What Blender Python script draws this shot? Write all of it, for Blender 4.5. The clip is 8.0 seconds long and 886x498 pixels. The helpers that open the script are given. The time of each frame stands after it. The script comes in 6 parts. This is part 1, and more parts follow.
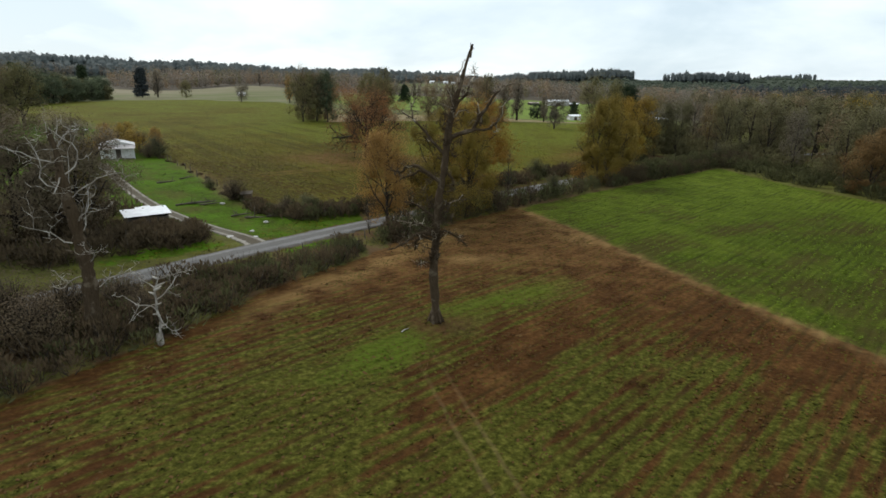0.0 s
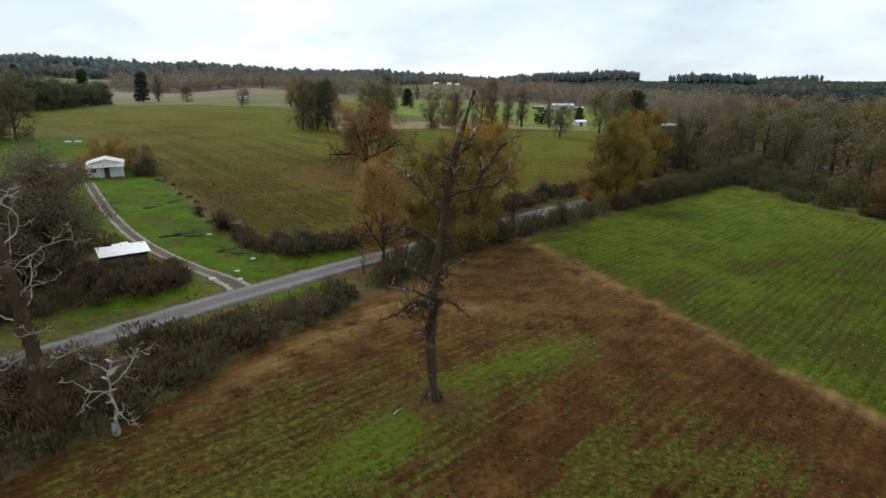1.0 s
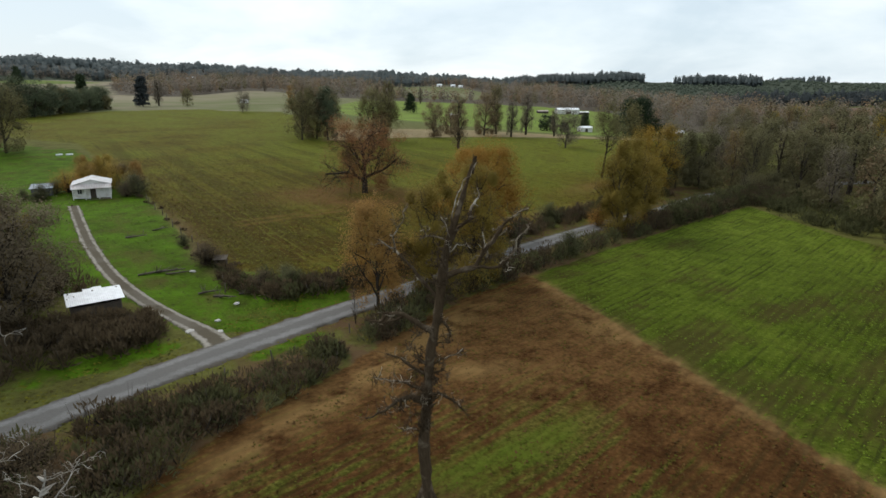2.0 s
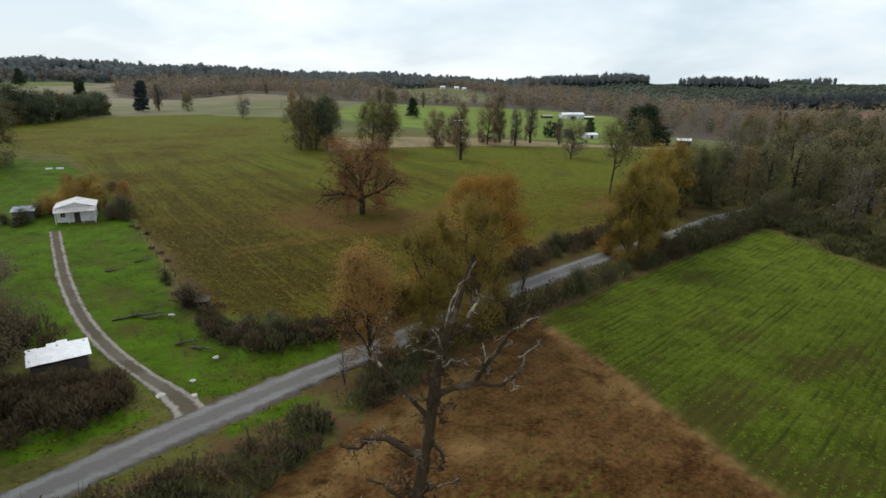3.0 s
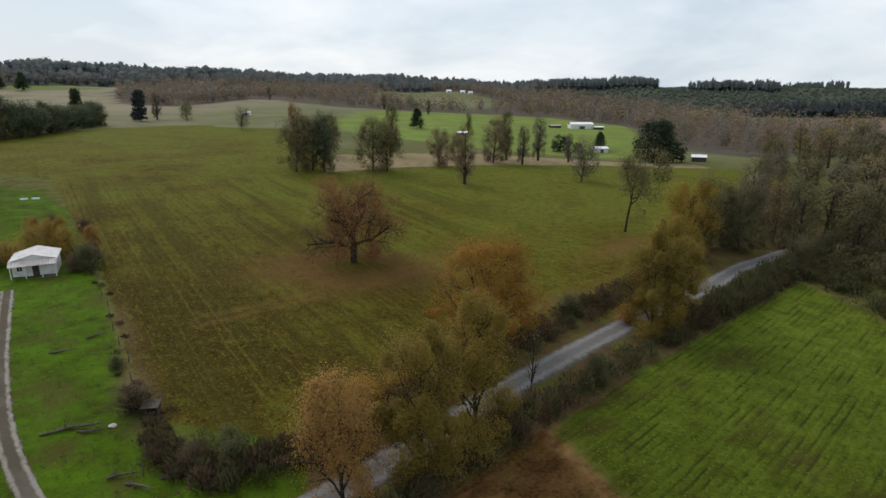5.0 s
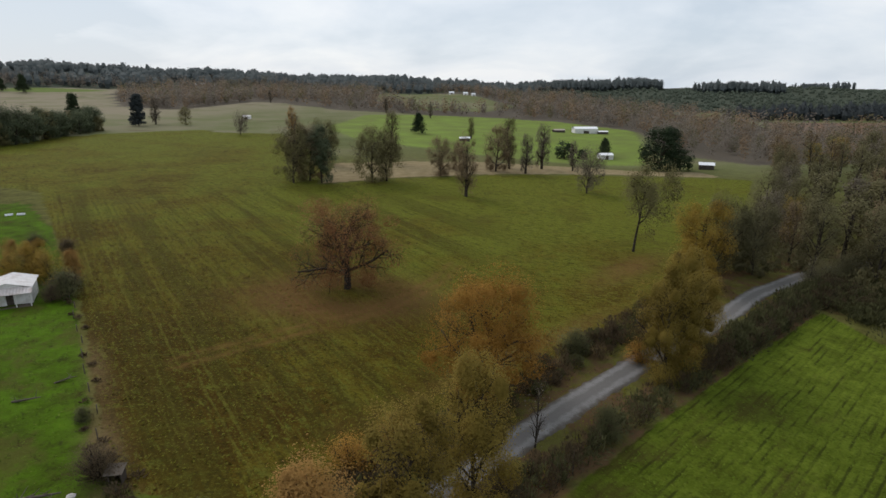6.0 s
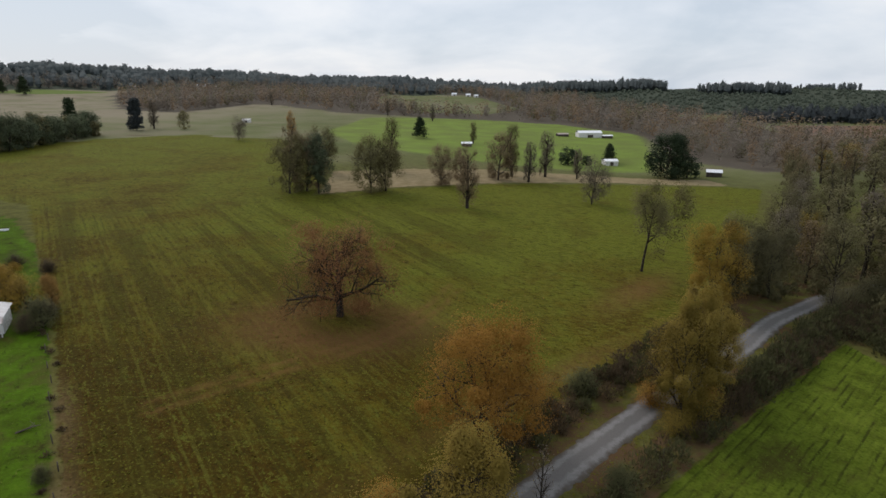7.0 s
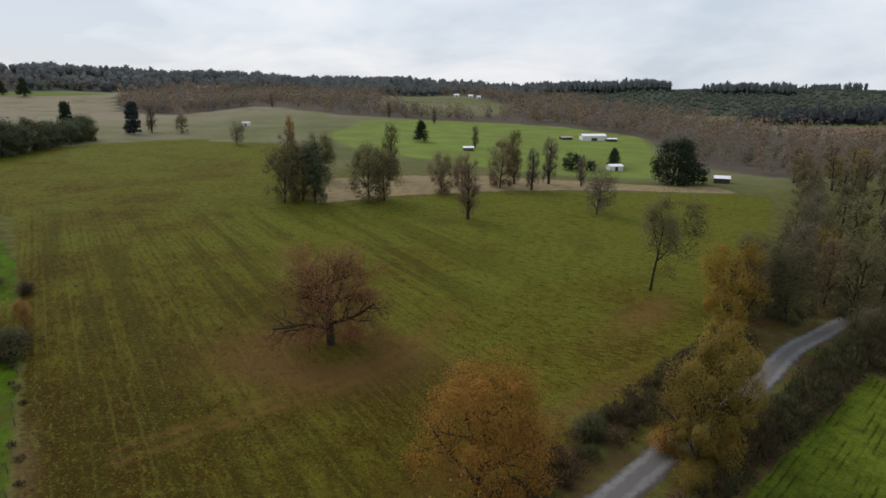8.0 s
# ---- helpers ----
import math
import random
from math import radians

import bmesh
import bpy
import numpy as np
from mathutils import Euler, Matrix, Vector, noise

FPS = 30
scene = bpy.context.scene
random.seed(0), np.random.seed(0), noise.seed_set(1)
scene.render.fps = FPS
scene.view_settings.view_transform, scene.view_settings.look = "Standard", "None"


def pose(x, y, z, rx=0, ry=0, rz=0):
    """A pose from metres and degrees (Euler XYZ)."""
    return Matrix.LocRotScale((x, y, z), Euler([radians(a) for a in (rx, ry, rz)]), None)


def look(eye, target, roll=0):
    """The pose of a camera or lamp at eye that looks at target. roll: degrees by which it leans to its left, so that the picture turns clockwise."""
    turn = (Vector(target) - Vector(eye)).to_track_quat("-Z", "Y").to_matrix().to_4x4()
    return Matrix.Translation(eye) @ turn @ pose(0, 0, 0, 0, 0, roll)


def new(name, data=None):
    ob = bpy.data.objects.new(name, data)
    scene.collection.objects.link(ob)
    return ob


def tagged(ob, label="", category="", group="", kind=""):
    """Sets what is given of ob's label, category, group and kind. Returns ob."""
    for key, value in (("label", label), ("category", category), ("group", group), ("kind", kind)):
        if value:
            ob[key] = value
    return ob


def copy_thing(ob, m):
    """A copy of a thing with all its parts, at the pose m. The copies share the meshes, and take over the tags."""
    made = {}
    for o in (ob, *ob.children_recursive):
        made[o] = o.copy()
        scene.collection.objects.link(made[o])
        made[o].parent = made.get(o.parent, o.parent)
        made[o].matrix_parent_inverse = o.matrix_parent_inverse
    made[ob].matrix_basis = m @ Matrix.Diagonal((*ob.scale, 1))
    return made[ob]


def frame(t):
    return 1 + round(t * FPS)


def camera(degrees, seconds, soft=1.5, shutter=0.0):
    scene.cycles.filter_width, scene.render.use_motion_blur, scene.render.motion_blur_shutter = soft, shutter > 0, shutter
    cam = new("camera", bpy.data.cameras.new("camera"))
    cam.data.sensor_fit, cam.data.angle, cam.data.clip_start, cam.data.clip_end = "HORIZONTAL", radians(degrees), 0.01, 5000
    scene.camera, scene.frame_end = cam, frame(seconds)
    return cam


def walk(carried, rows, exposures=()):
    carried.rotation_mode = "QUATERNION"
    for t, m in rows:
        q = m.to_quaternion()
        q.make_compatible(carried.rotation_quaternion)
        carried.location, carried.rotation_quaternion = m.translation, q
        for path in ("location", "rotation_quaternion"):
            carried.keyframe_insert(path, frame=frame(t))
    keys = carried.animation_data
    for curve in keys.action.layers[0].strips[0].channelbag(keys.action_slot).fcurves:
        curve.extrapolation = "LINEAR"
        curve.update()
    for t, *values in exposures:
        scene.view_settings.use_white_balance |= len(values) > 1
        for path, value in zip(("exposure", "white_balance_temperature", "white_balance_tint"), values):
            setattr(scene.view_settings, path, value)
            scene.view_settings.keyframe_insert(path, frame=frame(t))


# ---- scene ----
cam = camera(73.7, 8.0, soft=1.55)
# seconds, eye x y z, yaw, pitch, roll
PATH = [
    (0.0, 0.00, 0.00, 17.70, 0.000, -15.545, 0.000),
    (0.5, 0.19, 3.26, 19.23, 0.194, -15.566, -0.019),
    (1.0, 0.38, 6.56, 20.81, 0.382, -15.583, -0.026),
    (1.5, 0.58, 9.91, 22.43, 0.563, -15.597, -0.022),
    (2.0, 0.79, 13.29, 24.08, 0.738, -15.608, -0.010),
    (2.5, 0.99, 16.70, 25.74, 0.908, -15.618, 0.007),
    (3.0, 1.21, 20.14, 27.41, 1.073, -15.626, 0.029),
    (3.5, 1.43, 23.61, 29.06, 1.234, -15.633, 0.053),
    (4.0, 1.66, 27.09, 30.69, 1.391, -15.640, 0.077),
    (4.5, 1.89, 30.59, 32.28, 1.545, -15.647, 0.099),
    (5.0, 2.14, 34.09, 33.82, 1.696, -15.654, 0.116),
    (5.5, 2.39, 37.60, 35.30, 1.844, -15.662, 0.126),
    (6.0, 2.66, 41.11, 36.70, 1.991, -15.672, 0.128),
    (6.5, 2.93, 44.61, 38.02, 2.137, -15.683, 0.119),
    (7.0, 3.22, 48.10, 39.23, 2.283, -15.697, 0.098),
    (7.5, 3.52, 51.58, 40.32, 2.428, -15.714, 0.061),
    (8.0, 3.83, 55.04, 41.28, 2.574, -15.734, 0.008),
]
walk(cam, [(t, Matrix.Translation((x, y, z)) @ pose(0, 0, 0, 0, 0, yaw) @ pose(0, 0, 0, 90 + pitch) @ pose(0, 0, 0, 0, 0, roll))
           for t, x, y, z, yaw, pitch, roll in PATH],
     [(0.0, 0.40, 6500, 10.0), (1.5, 0.36, 6500, 10.5), (3.5, 0.28, 6500, 13.0), (6.0, 0.11, 6550, 16.0), (8.0, 0.06, 6550, 18.0)])

# ---- sky and sun ----
SUN_EL, SUN_AZ = radians(38), radians(-40)   # azimuth from +y, to the left


def build_world():
    w = bpy.data.worlds.new("sky")
    scene.world = w
    w.use_nodes = True
    nt = w.node_tree
    nt.nodes.clear()
    N = nt.nodes.new
    L = nt.links.new
    out, bg = N("ShaderNodeOutputWorld"), N("ShaderNodeBackground")
    sky = N("ShaderNodeTexSky")
    sky.sky_type, sky.sun_disc = "NISHITA", False
    sky.sun_elevation, sky.sun_rotation = SUN_EL, SUN_AZ
    co = N("ShaderNodeTexCoord")
    sep = N("ShaderNodeSeparateXYZ")
    L(co.outputs["Generated"], sep.inputs[0])
    up = N("ShaderNodeMath"); up.operation = "MAXIMUM"; up.inputs[1].default_value = 0.0
    L(sep.outputs["Z"], up.inputs[0])
    den = N("ShaderNodeMath"); den.operation = "ADD"; den.inputs[1].default_value = 0.30
    L(up.outputs[0], den.inputs[0])
    px = N("ShaderNodeMath"); px.operation = "DIVIDE"
    py = N("ShaderNodeMath"); py.operation = "DIVIDE"
    L(sep.outputs["X"], px.inputs[0]); L(den.outputs[0], px.inputs[1])
    L(sep.outputs["Y"], py.inputs[0]); L(den.outputs[0], py.inputs[1])
    com = N("ShaderNodeCombineXYZ")
    L(px.outputs[0], com.inputs[0]); L(py.outputs[0], com.inputs[1])
    n1 = N("ShaderNodeTexNoise")
    n1.inputs["Scale"].default_value, n1.inputs["Detail"].default_value = 1.15, 5.0
    n1.inputs["Roughness"].default_value, n1.inputs["Distortion"].default_value = 0.5, 0.5
    mp = N("ShaderNodeMapping"); mp.inputs["Location"].default_value = (2.87, 3.12, 0.0)
    L(com.outputs[0], mp.inputs[0]); L(mp.outputs[0], n1.inputs["Vector"])
    ramp = N("ShaderNodeValToRGB")
    ramp.color_ramp.elements[0].position, ramp.color_ramp.elements[1].position = 0.36, 0.64
    ramp.color_ramp.elements[0].color = (5.9, 7.05, 7.8, 1)
    ramp.color_ramp.elements[1].color = (8.55, 9.3, 9.45, 1)
    e = ramp.color_ramp.elements.new(0.50)
    e.color = (7.25, 8.25, 8.8, 1)
    # a heavier cloud in the north-west
    gap = N("ShaderNodeVectorMath"); gap.operation = "DISTANCE"; gap.inputs[1].default_value = (-1.62, 2.02, 0.0)
    L(com.outputs[0], gap.inputs[0])
    n2 = N("ShaderNodeTexNoise")
    n2.inputs["Scale"].default_value, n2.inputs["Detail"].default_value, n2.inputs["Roughness"].default_value = 4.0, 5.0, 0.55
    L(com.outputs[0], n2.inputs["Vector"])
    frayed = N("ShaderNodeMath"); frayed.operation = "MULTIPLY_ADD"; frayed.inputs[1].default_value = 0.45
    L(n2.outputs["Fac"], frayed.inputs[0]); L(gap.outputs["Value"], frayed.inputs[2])
    heavy = N("ShaderNodeMapRange"); heavy.interpolation_type = "SMOOTHSTEP"
    for q, val in zip((1, 2, 3, 4), (0.34, 0.62, -0.50, 0.0)):
        heavy.inputs[q].default_value = val
    L(frayed.outputs[0], heavy.inputs[0])
    both = N("ShaderNodeMath"); both.operation = "ADD"
    L(n1.outputs["Fac"], both.inputs[0]); L(heavy.outputs[0], both.inputs[1])
    fleck = N("ShaderNodeMath"); fleck.operation = "MULTIPLY_ADD"; fleck.inputs[1].default_value = 0.22
    L(n2.outputs["Fac"], fleck.inputs[0]); L(both.outputs[0], fleck.inputs[2])
    level = N("ShaderNodeMath"); level.operation = "SUBTRACT"; level.inputs[1].default_value = 0.11
    L(fleck.outputs[0], level.inputs[0])
    L(level.outputs[0], ramp.inputs[0])
    mix = N("ShaderNodeMix"); mix.data_type = "RGBA"; mix.inputs[0].default_value = 0.88
    L(sky.outputs[0], mix.inputs[6]); L(ramp.outputs[0], mix.inputs[7])
    L(mix.outputs[2], bg.inputs["Color"])
    bg.inputs["Strength"].default_value = 0.094
    L(bg.outputs[0], out.inputs[0])


build_world()
sun_data = bpy.data.lights.new("sun", "SUN")
sun_data.energy, sun_data.angle, sun_data.color = 1.85, radians(36), (1.0, 0.95, 0.88)
sun = new("sun", sun_data)
_d = Vector((math.sin(SUN_AZ) * math.cos(SUN_EL), math.cos(SUN_AZ) * math.cos(SUN_EL), math.sin(SUN_EL)))
sun.matrix_world = look(_d * 300, (0, 0, 0))


# ---- the lie of the land ----
def smooth(a, b, v):
    u = np.clip((v - a) / (b - a), 0, 1)
    return u * u * (3 - 2 * u)


def ground(x, y):
    xs, ys = 220 * np.tanh(x / 220), 700 * np.tanh(y / 700)
    z = -0.3 + 0.012 * (ys - 60) - 0.03 * xs
    z = z + smooth(500, 1700, y) * (13 + 14 * smooth(500, -500, x))
    z = z + 26 * np.exp(-((x + 800) / 330) ** 2 - ((y - 1150) / 350) ** 2)
    z = z + 14 * np.exp(-((y - 1300) / 260) ** 2) * smooth(60, 260, x) * smooth(1500, 700, x)
    z = z - 4.0 * np.exp(-((x - 85) / 60) ** 2 - ((y - 360) / 55) ** 2)
    z = z + 6.0 * np.exp(-((x + 35) / 75) ** 2 - ((y - 900) / 120) ** 2)
    z = z + 4.5 * np.exp(-((x + 210) / 90) ** 2 - ((y - 720) / 90) ** 2)
    z = z + smooth(850, 1100, y) * (2.6 * np.sin(x / 61 + y / 140) + 1.8 * np.sin(x / 27 + 1.3))
    return z - 45 * smooth(2000, 4500, y)


def gz(x, y):
    return float(ground(x, y))


# ---- small helpers ----
def mesh_of(name, verts, faces, mat=None, soft=False):
    me = bpy.data.meshes.new(name)
    me.from_pydata([tuple(v) for v in verts], [], faces)
    if mat:
        me.materials.append(mat)
    if soft:
        me.shade_smooth()
    return me


def part(name, me, mat, parent, label="", m=None):
    if isinstance(me, bmesh.types.BMesh):
        data = bpy.data.meshes.new(name)
        me.to_mesh(data)
        me.free()
        me = data
    if mat and not me.materials:
        me.materials.append(mat)
    ob = new(name, me)
    if parent:
        ob.parent = parent
    if m is not None:
        ob.matrix_basis = m
    return tagged(ob, label)


def thing(name, x, y, label, category, group="", z=None, turn=0.0, scale=1.0):
    e = new(name)
    e.matrix_basis = Matrix.Translation((x, y, gz(x, y) if z is None else z)) @ pose(0, 0, 0, 0, 0, turn) @ Matrix.Scale(scale, 4)
    return tagged(e, label, category, group)


class Wood:
    """Gathers tapering tubes into one mesh."""

    def __init__(self):
        self.v, self.f, self.tips = [], [], []

    def tube(self, pts, rad, sides=5):
        base = len(self.v)
        pts = [np.asarray(p, float) for p in pts]
        for i, p in enumerate(pts):
            d = pts[min(i + 1, len(pts) - 1)] - pts[max(i - 1, 0)]
            d = d / (np.linalg.norm(d) + 1e-9)
            a = np.cross(d, (0.3, 1, 0.1) if abs(d[1]) < 0.9 else (1, 0, 0))
            a = a / np.linalg.norm(a)
            b = np.cross(d, a)
            for k in range(sides):
                t = 2 * math.pi * k / sides
                self.v.append(p + rad[i] * (math.cos(t) * a + math.sin(t) * b))
        for i in range(len(pts) - 1):
            for k in range(sides):
                q = base + i * sides
                self.f.append((q + k, q + (k + 1) % sides, q + sides + (k + 1) % sides, q + sides + k))
        self.f.append(tuple(base + (len(pts) - 1) * sides + k for k in range(sides)))

    def mesh(self, name, mat, scale=(1, 1, 1)):
        return mesh_of(name, np.array(self.v) * np.array(scale), self.f, mat, True)


def limb(rng, wood, p, d, length, r0, level, spec):
    """One limb and, by the spec, what grows from it. spec: a row per level of (kids, from, ratio, angle, wander, lift, pieces)."""
    kids, start, ratio, angle, wander, lift, n = spec[level]
    pts, rad, dirs = [p], [r0], [d]
    r1 = r0 * (0.35 if level else 0.3)
    for i in range(n):
        d = d + rng.normal(0, wander, 3) + np.array((0, 0, lift))
        d = d / np.linalg.norm(d)
        p = p + d * length / n
        pts.append(p), dirs.append(d), rad.append(r0 + (r1 - r0) * (i + 1) / n)
    wood.tube(pts, rad, (7, 4, 3, 3, 3)[min(level, 4)])
    if level + 1 < len(spec):
        turn = rng.uniform(0, 6.28)
        for k in range(kids):
            u = start + (1 - start) * (k + rng.uniform(0.1, 0.9)) / kids
            i = min(int(u * n), n - 1)
            q = pts[i] + (pts[i + 1] - pts[i]) * (u * n - i)
            a = dirs[i]
            side = np.cross(a, (math.cos(turn), math.sin(turn), 0.2))
            side = side / (np.linalg.norm(side) + 1e-9)
            turn += 2.4 + rng.normal(0, 0.3)
            an = math.radians(angle) * rng.uniform(0.75, 1.25)
            nd = a * math.cos(an) + side * math.sin(an)
            limb(rng, wood, q, nd, length * ratio * (1.15 - 0.55 * u) * rng.uniform(0.8, 1.2),
                 max((r0 + (r1 - r0) * u) * 0.6, 0.012), level + 1, spec)
    if level + 1 >= len(spec):
        wood.tips += pts[1:]
    elif level + 2 >= len(spec):
        wood.tips.append(pts[-1])


def leaf_mesh(name, centres, size, rng, mat, flat=0.0, long=1.0, facing=None, loose=0.36, radial=False, up=0.25, more=None):
    """Many small loose quads, one a spray of leaves, turned roughly the way of facing where that is given."""
    n = len(centres)
    if facing is None:
        nrm = rng.normal(size=(n, 3))
    else:
        nrm = facing / (np.linalg.norm(facing, axis=1)[:, None] + 1e-6) + np.array((0, 0, 0.45)) + rng.normal(0, loose, (n, 3))
    nrm /= np.linalg.norm(nrm, axis=1)[:, None] + 1e-6
    a = np.cross(nrm, rng.normal(size=(n, 3)))
    a /= np.linalg.norm(a, axis=1)[:, None] + 1e-6
    b = np.cross(nrm, a)
    if radial:
        a = facing / (np.linalg.norm(facing, axis=1)[:, None] + 1e-6) + np.array((0, 0, 0.5)) + rng.normal(0, 0.45, (n, 3))
        a /= np.linalg.norm(a, axis=1)[:, None] + 1e-6
        b = np.cross(a, rng.normal(size=(n, 3)))
        b /= np.linalg.norm(b, axis=1)[:, None] + 1e-6
    s = (size * rng.uniform(0.55, 1.3, n))[:, None]
    v = np.empty((n, 4, 3))
    v[:, 0], v[:, 1] = centres - a * s * 0.5 * long, centres + b * s * 0.42
    v[:, 2], v[:, 3] = centres + a * s * 0.5 * long, centres - b * s * 0.42
    if facing is None or radial:
        return quads(name, v, mat)
    # sprays shade with the billow that they sit on
    soft = facing / (np.linalg.norm(facing, axis=1)[:, None] + 1e-6) + np.array((0, 0, up)) + 0.35 * nrm
    soft /= np.linalg.norm(soft, axis=1)[:, None] + 1e-6
    wrong = (np.cross(v[:, 1] - v[:, 0], v[:, 2] - v[:, 0]) * soft).sum(1) < 0
    v[wrong] = v[wrong][:, ::-1]
    if more:        # closed inner crowns under the sprays
        skin = more[1] / np.linalg.norm(more[1], axis=1)[:, None] + np.array((0, 0, 0.3))
        v, soft = np.concatenate([v, more[0]]), np.concatenate([soft, skin / np.linalg.norm(skin, axis=1)[:, None]])
    return quads(name, v, mat, soft)


def quads(name, v, mat, soft=None):
    n = len(v)
    me = bpy.data.meshes.new(name)
    me.vertices.add(n * 4)
    me.vertices.foreach_set("co", v.reshape(-1).astype(np.float32))
    me.loops.add(n * 4)
    me.loops.foreach_set("vertex_index", np.arange(n * 4, dtype=np.int32))
    me.polygons.add(n)
    me.polygons.foreach_set("loop_start", np.arange(0, n * 4, 4, dtype=np.int32))
    me.update(calc_edges=True)
    me.validate()
    if soft is not None:
        me.shade_smooth()
        me.normals_split_custom_set_from_vertices(np.repeat(soft, 4, 0))
    me.materials.append(mat)
    return me


# ---- materials ----
class Mat:
    def __init__(self, name):
        self.m = bpy.data.materials.new(name)
        self.m.use_nodes = True
        self.nt = self.m.node_tree
        self.b = self.nt.nodes["Principled BSDF"]
        self.b.inputs["Specular IOR Level"].default_value = 0.03

    def node(self, kind, **kw):
        n = self.nt.nodes.new(kind)
        for k, v in kw.items():
            if k in ("operation", "data_type", "blend_type", "attribute_name", "feature"):
                if k == "operation":
                    n.operation = v
                elif k == "data_type":
                    n.data_type = v
                elif k == "blend_type":
                    n.blend_type = v
                elif k == "attribute_name":
                    n.attribute_name = v
                else:
                    n.feature = v
            else:
                n.inputs[k].default_value = v
        return n

    def link(self, a, b):
        self.nt.links.new(a, b)

    def noise(self, scale, detail=4.0, rough=0.55, vec=None, stretch=None, turn=0.0):
        n = self.node("ShaderNodeTexNoise", Scale=scale, Detail=detail, Roughness=rough)
        if vec is None:
            vec = self.coords()
        if stretch or turn:
            mp = self.node("ShaderNodeMapping")
            mp.inputs["Scale"].default_value = stretch or (1, 1, 1)
            r = self.node("ShaderNodeMapping")
            r.inputs["Rotation"].default_value = (0, 0, turn)
            self.link(vec, r.inputs[0]), self.link(r.outputs[0], mp.inputs[0])
            vec = mp.outputs[0]
        self.link(vec, n.inputs["Vector"])
        return n.outputs["Fac"]

    def rows(self, turn, pitch, wobble=2.5):
        """Wavering parallel lines, pitch metres apart, along the angle turn (degrees)."""
        sep = self.node("ShaderNodeSeparateXYZ")
        self.link(self.coords(), sep.inputs[0])
        a, k = radians(turn), 2 * math.pi / pitch
        w = self.math("ADD", self.math("MULTIPLY", sep.outputs[0], -math.sin(a) * k), self.math("MULTIPLY", sep.outputs[1], math.cos(a) * k))
        w = self.math("ADD", w, self.math("MULTIPLY", self.noise(0.25, 4.0, 0.7), wobble))
        return self.math("ADD", self.math("MULTIPLY", self.math("SINE", w, 0), 0.5), 0.5)

    def coords(self):
        if not hasattr(self, "co"):
            self.co = self.node("ShaderNodeNewGeometry").outputs["Position"]
        return self.co

    def span(self, fac, lo, hi, a=0.0, b=1.0):
        n = self.node("ShaderNodeMapRange")
        n.interpolation_type = "SMOOTHSTEP"
        for k, v in zip((1, 2, 3, 4), (lo, hi, a, b)):
            n.inputs[k].default_value = v
        self.link(fac, n.inputs[0])
        return n.outputs[0]

    def math(self, op, a, b):
        n = self.node("ShaderNodeMath", operation=op)
        for i, v in enumerate((a, b)):
            if isinstance(v, (int, float)):
                n.inputs[i].default_value = v
            else:
                self.link(v, n.inputs[i])
        return n.outputs[0]

    def mix(self, fac, a, b, blend="MIX"):
        n = self.node("ShaderNodeMix", data_type="RGBA", blend_type=blend)
        for i, v in ((0, fac), (6, a), (7, b)):
            if isinstance(v, (int, float)):
                n.inputs[i].default_value = v
            elif isinstance(v, tuple):
                n.inputs[i].default_value = (*v, 1)
            else:
                self.link(v, n.inputs[i])
        return n.outputs[2]

    def ramp(self, fac, *stops):
        n = self.node("ShaderNodeValToRGB")
        e = n.color_ramp.elements
        while len(e) < len(stops):
            e.new(0.5)
        for s, (p, c) in zip(e, stops):
            s.position, s.color = p, (*c, 1)
        self.link(fac, n.inputs[0])
        return n.outputs[0]

    def finish(self, col, rough=0.85, height=None, depth=0.05, strength=0.6, metal=0.0):
        if isinstance(col, tuple):
            self.b.inputs["Base Color"].default_value = (*col, 1)
        else:
            self.link(col, self.b.inputs["Base Color"])
        if isinstance(rough, (int, float)):
            self.b.inputs["Roughness"].default_value = rough
        else:
            self.link(rough, self.b.inputs["Roughness"])
        self.b.inputs["Metallic"].default_value = metal
        if height is not None:
            bp = self.node("ShaderNodeBump", Strength=strength, Distance=depth)
            self.link(height, bp.inputs["Height"])
            self.link(bp.outputs[0], self.b.inputs["Normal"])
        return self.m


def leaf_material(name, a, b, c, thin=0.25, patch=0.35):
    k = Mat(name)
    geo, info = k.node("ShaderNodeNewGeometry"), k.node("ShaderNodeObjectInfo")
    f = k.math("ADD", k.math("ADD", k.math("MULTIPLY", geo.outputs["Random Per Island"], 0.18), 0.24), k.math("MULTIPLY", info.outputs["Random"], 0.34))
    big = k.noise(patch, 2.0)
    f = k.math("ADD", f, k.math("MULTIPLY", k.math("SUBTRACT", big, 0.5), 0.9))
    col = k.ramp(f, (0.1, a), (0.5, b), (0.9, c))
    m = k.finish(col, 0.7)
    tr = k.node("ShaderNodeBsdfTranslucent")
    k.link(col, tr.inputs[0])
    mx = k.node("ShaderNodeMixShader")
    mx.inputs[0].default_value = 0.6 * thin
    k.link(k.b.outputs[0], mx.inputs[1]), k.link(tr.outputs[0], mx.inputs[2])
    k.link(mx.outputs[0], k.nt.nodes["Material Output"].inputs[0])
    return m


def bark_material(name, dark, light, amount=0.5):
    k = Mat(name)
    g = k.noise(9.0, 6.0, 0.65, stretch=(1, 1, 0.22))
    s = k.noise(1.3, 3.0)
    col = k.mix(k.span(s, 0.62 - 0.25 * amount, 0.74 - 0.1 * amount), k.ramp(g, (0.3, dark), (0.7, tuple(1.9 * q for q in dark))), light)
    return k.finish(col, 0.9, g, 0.06, 0.8)


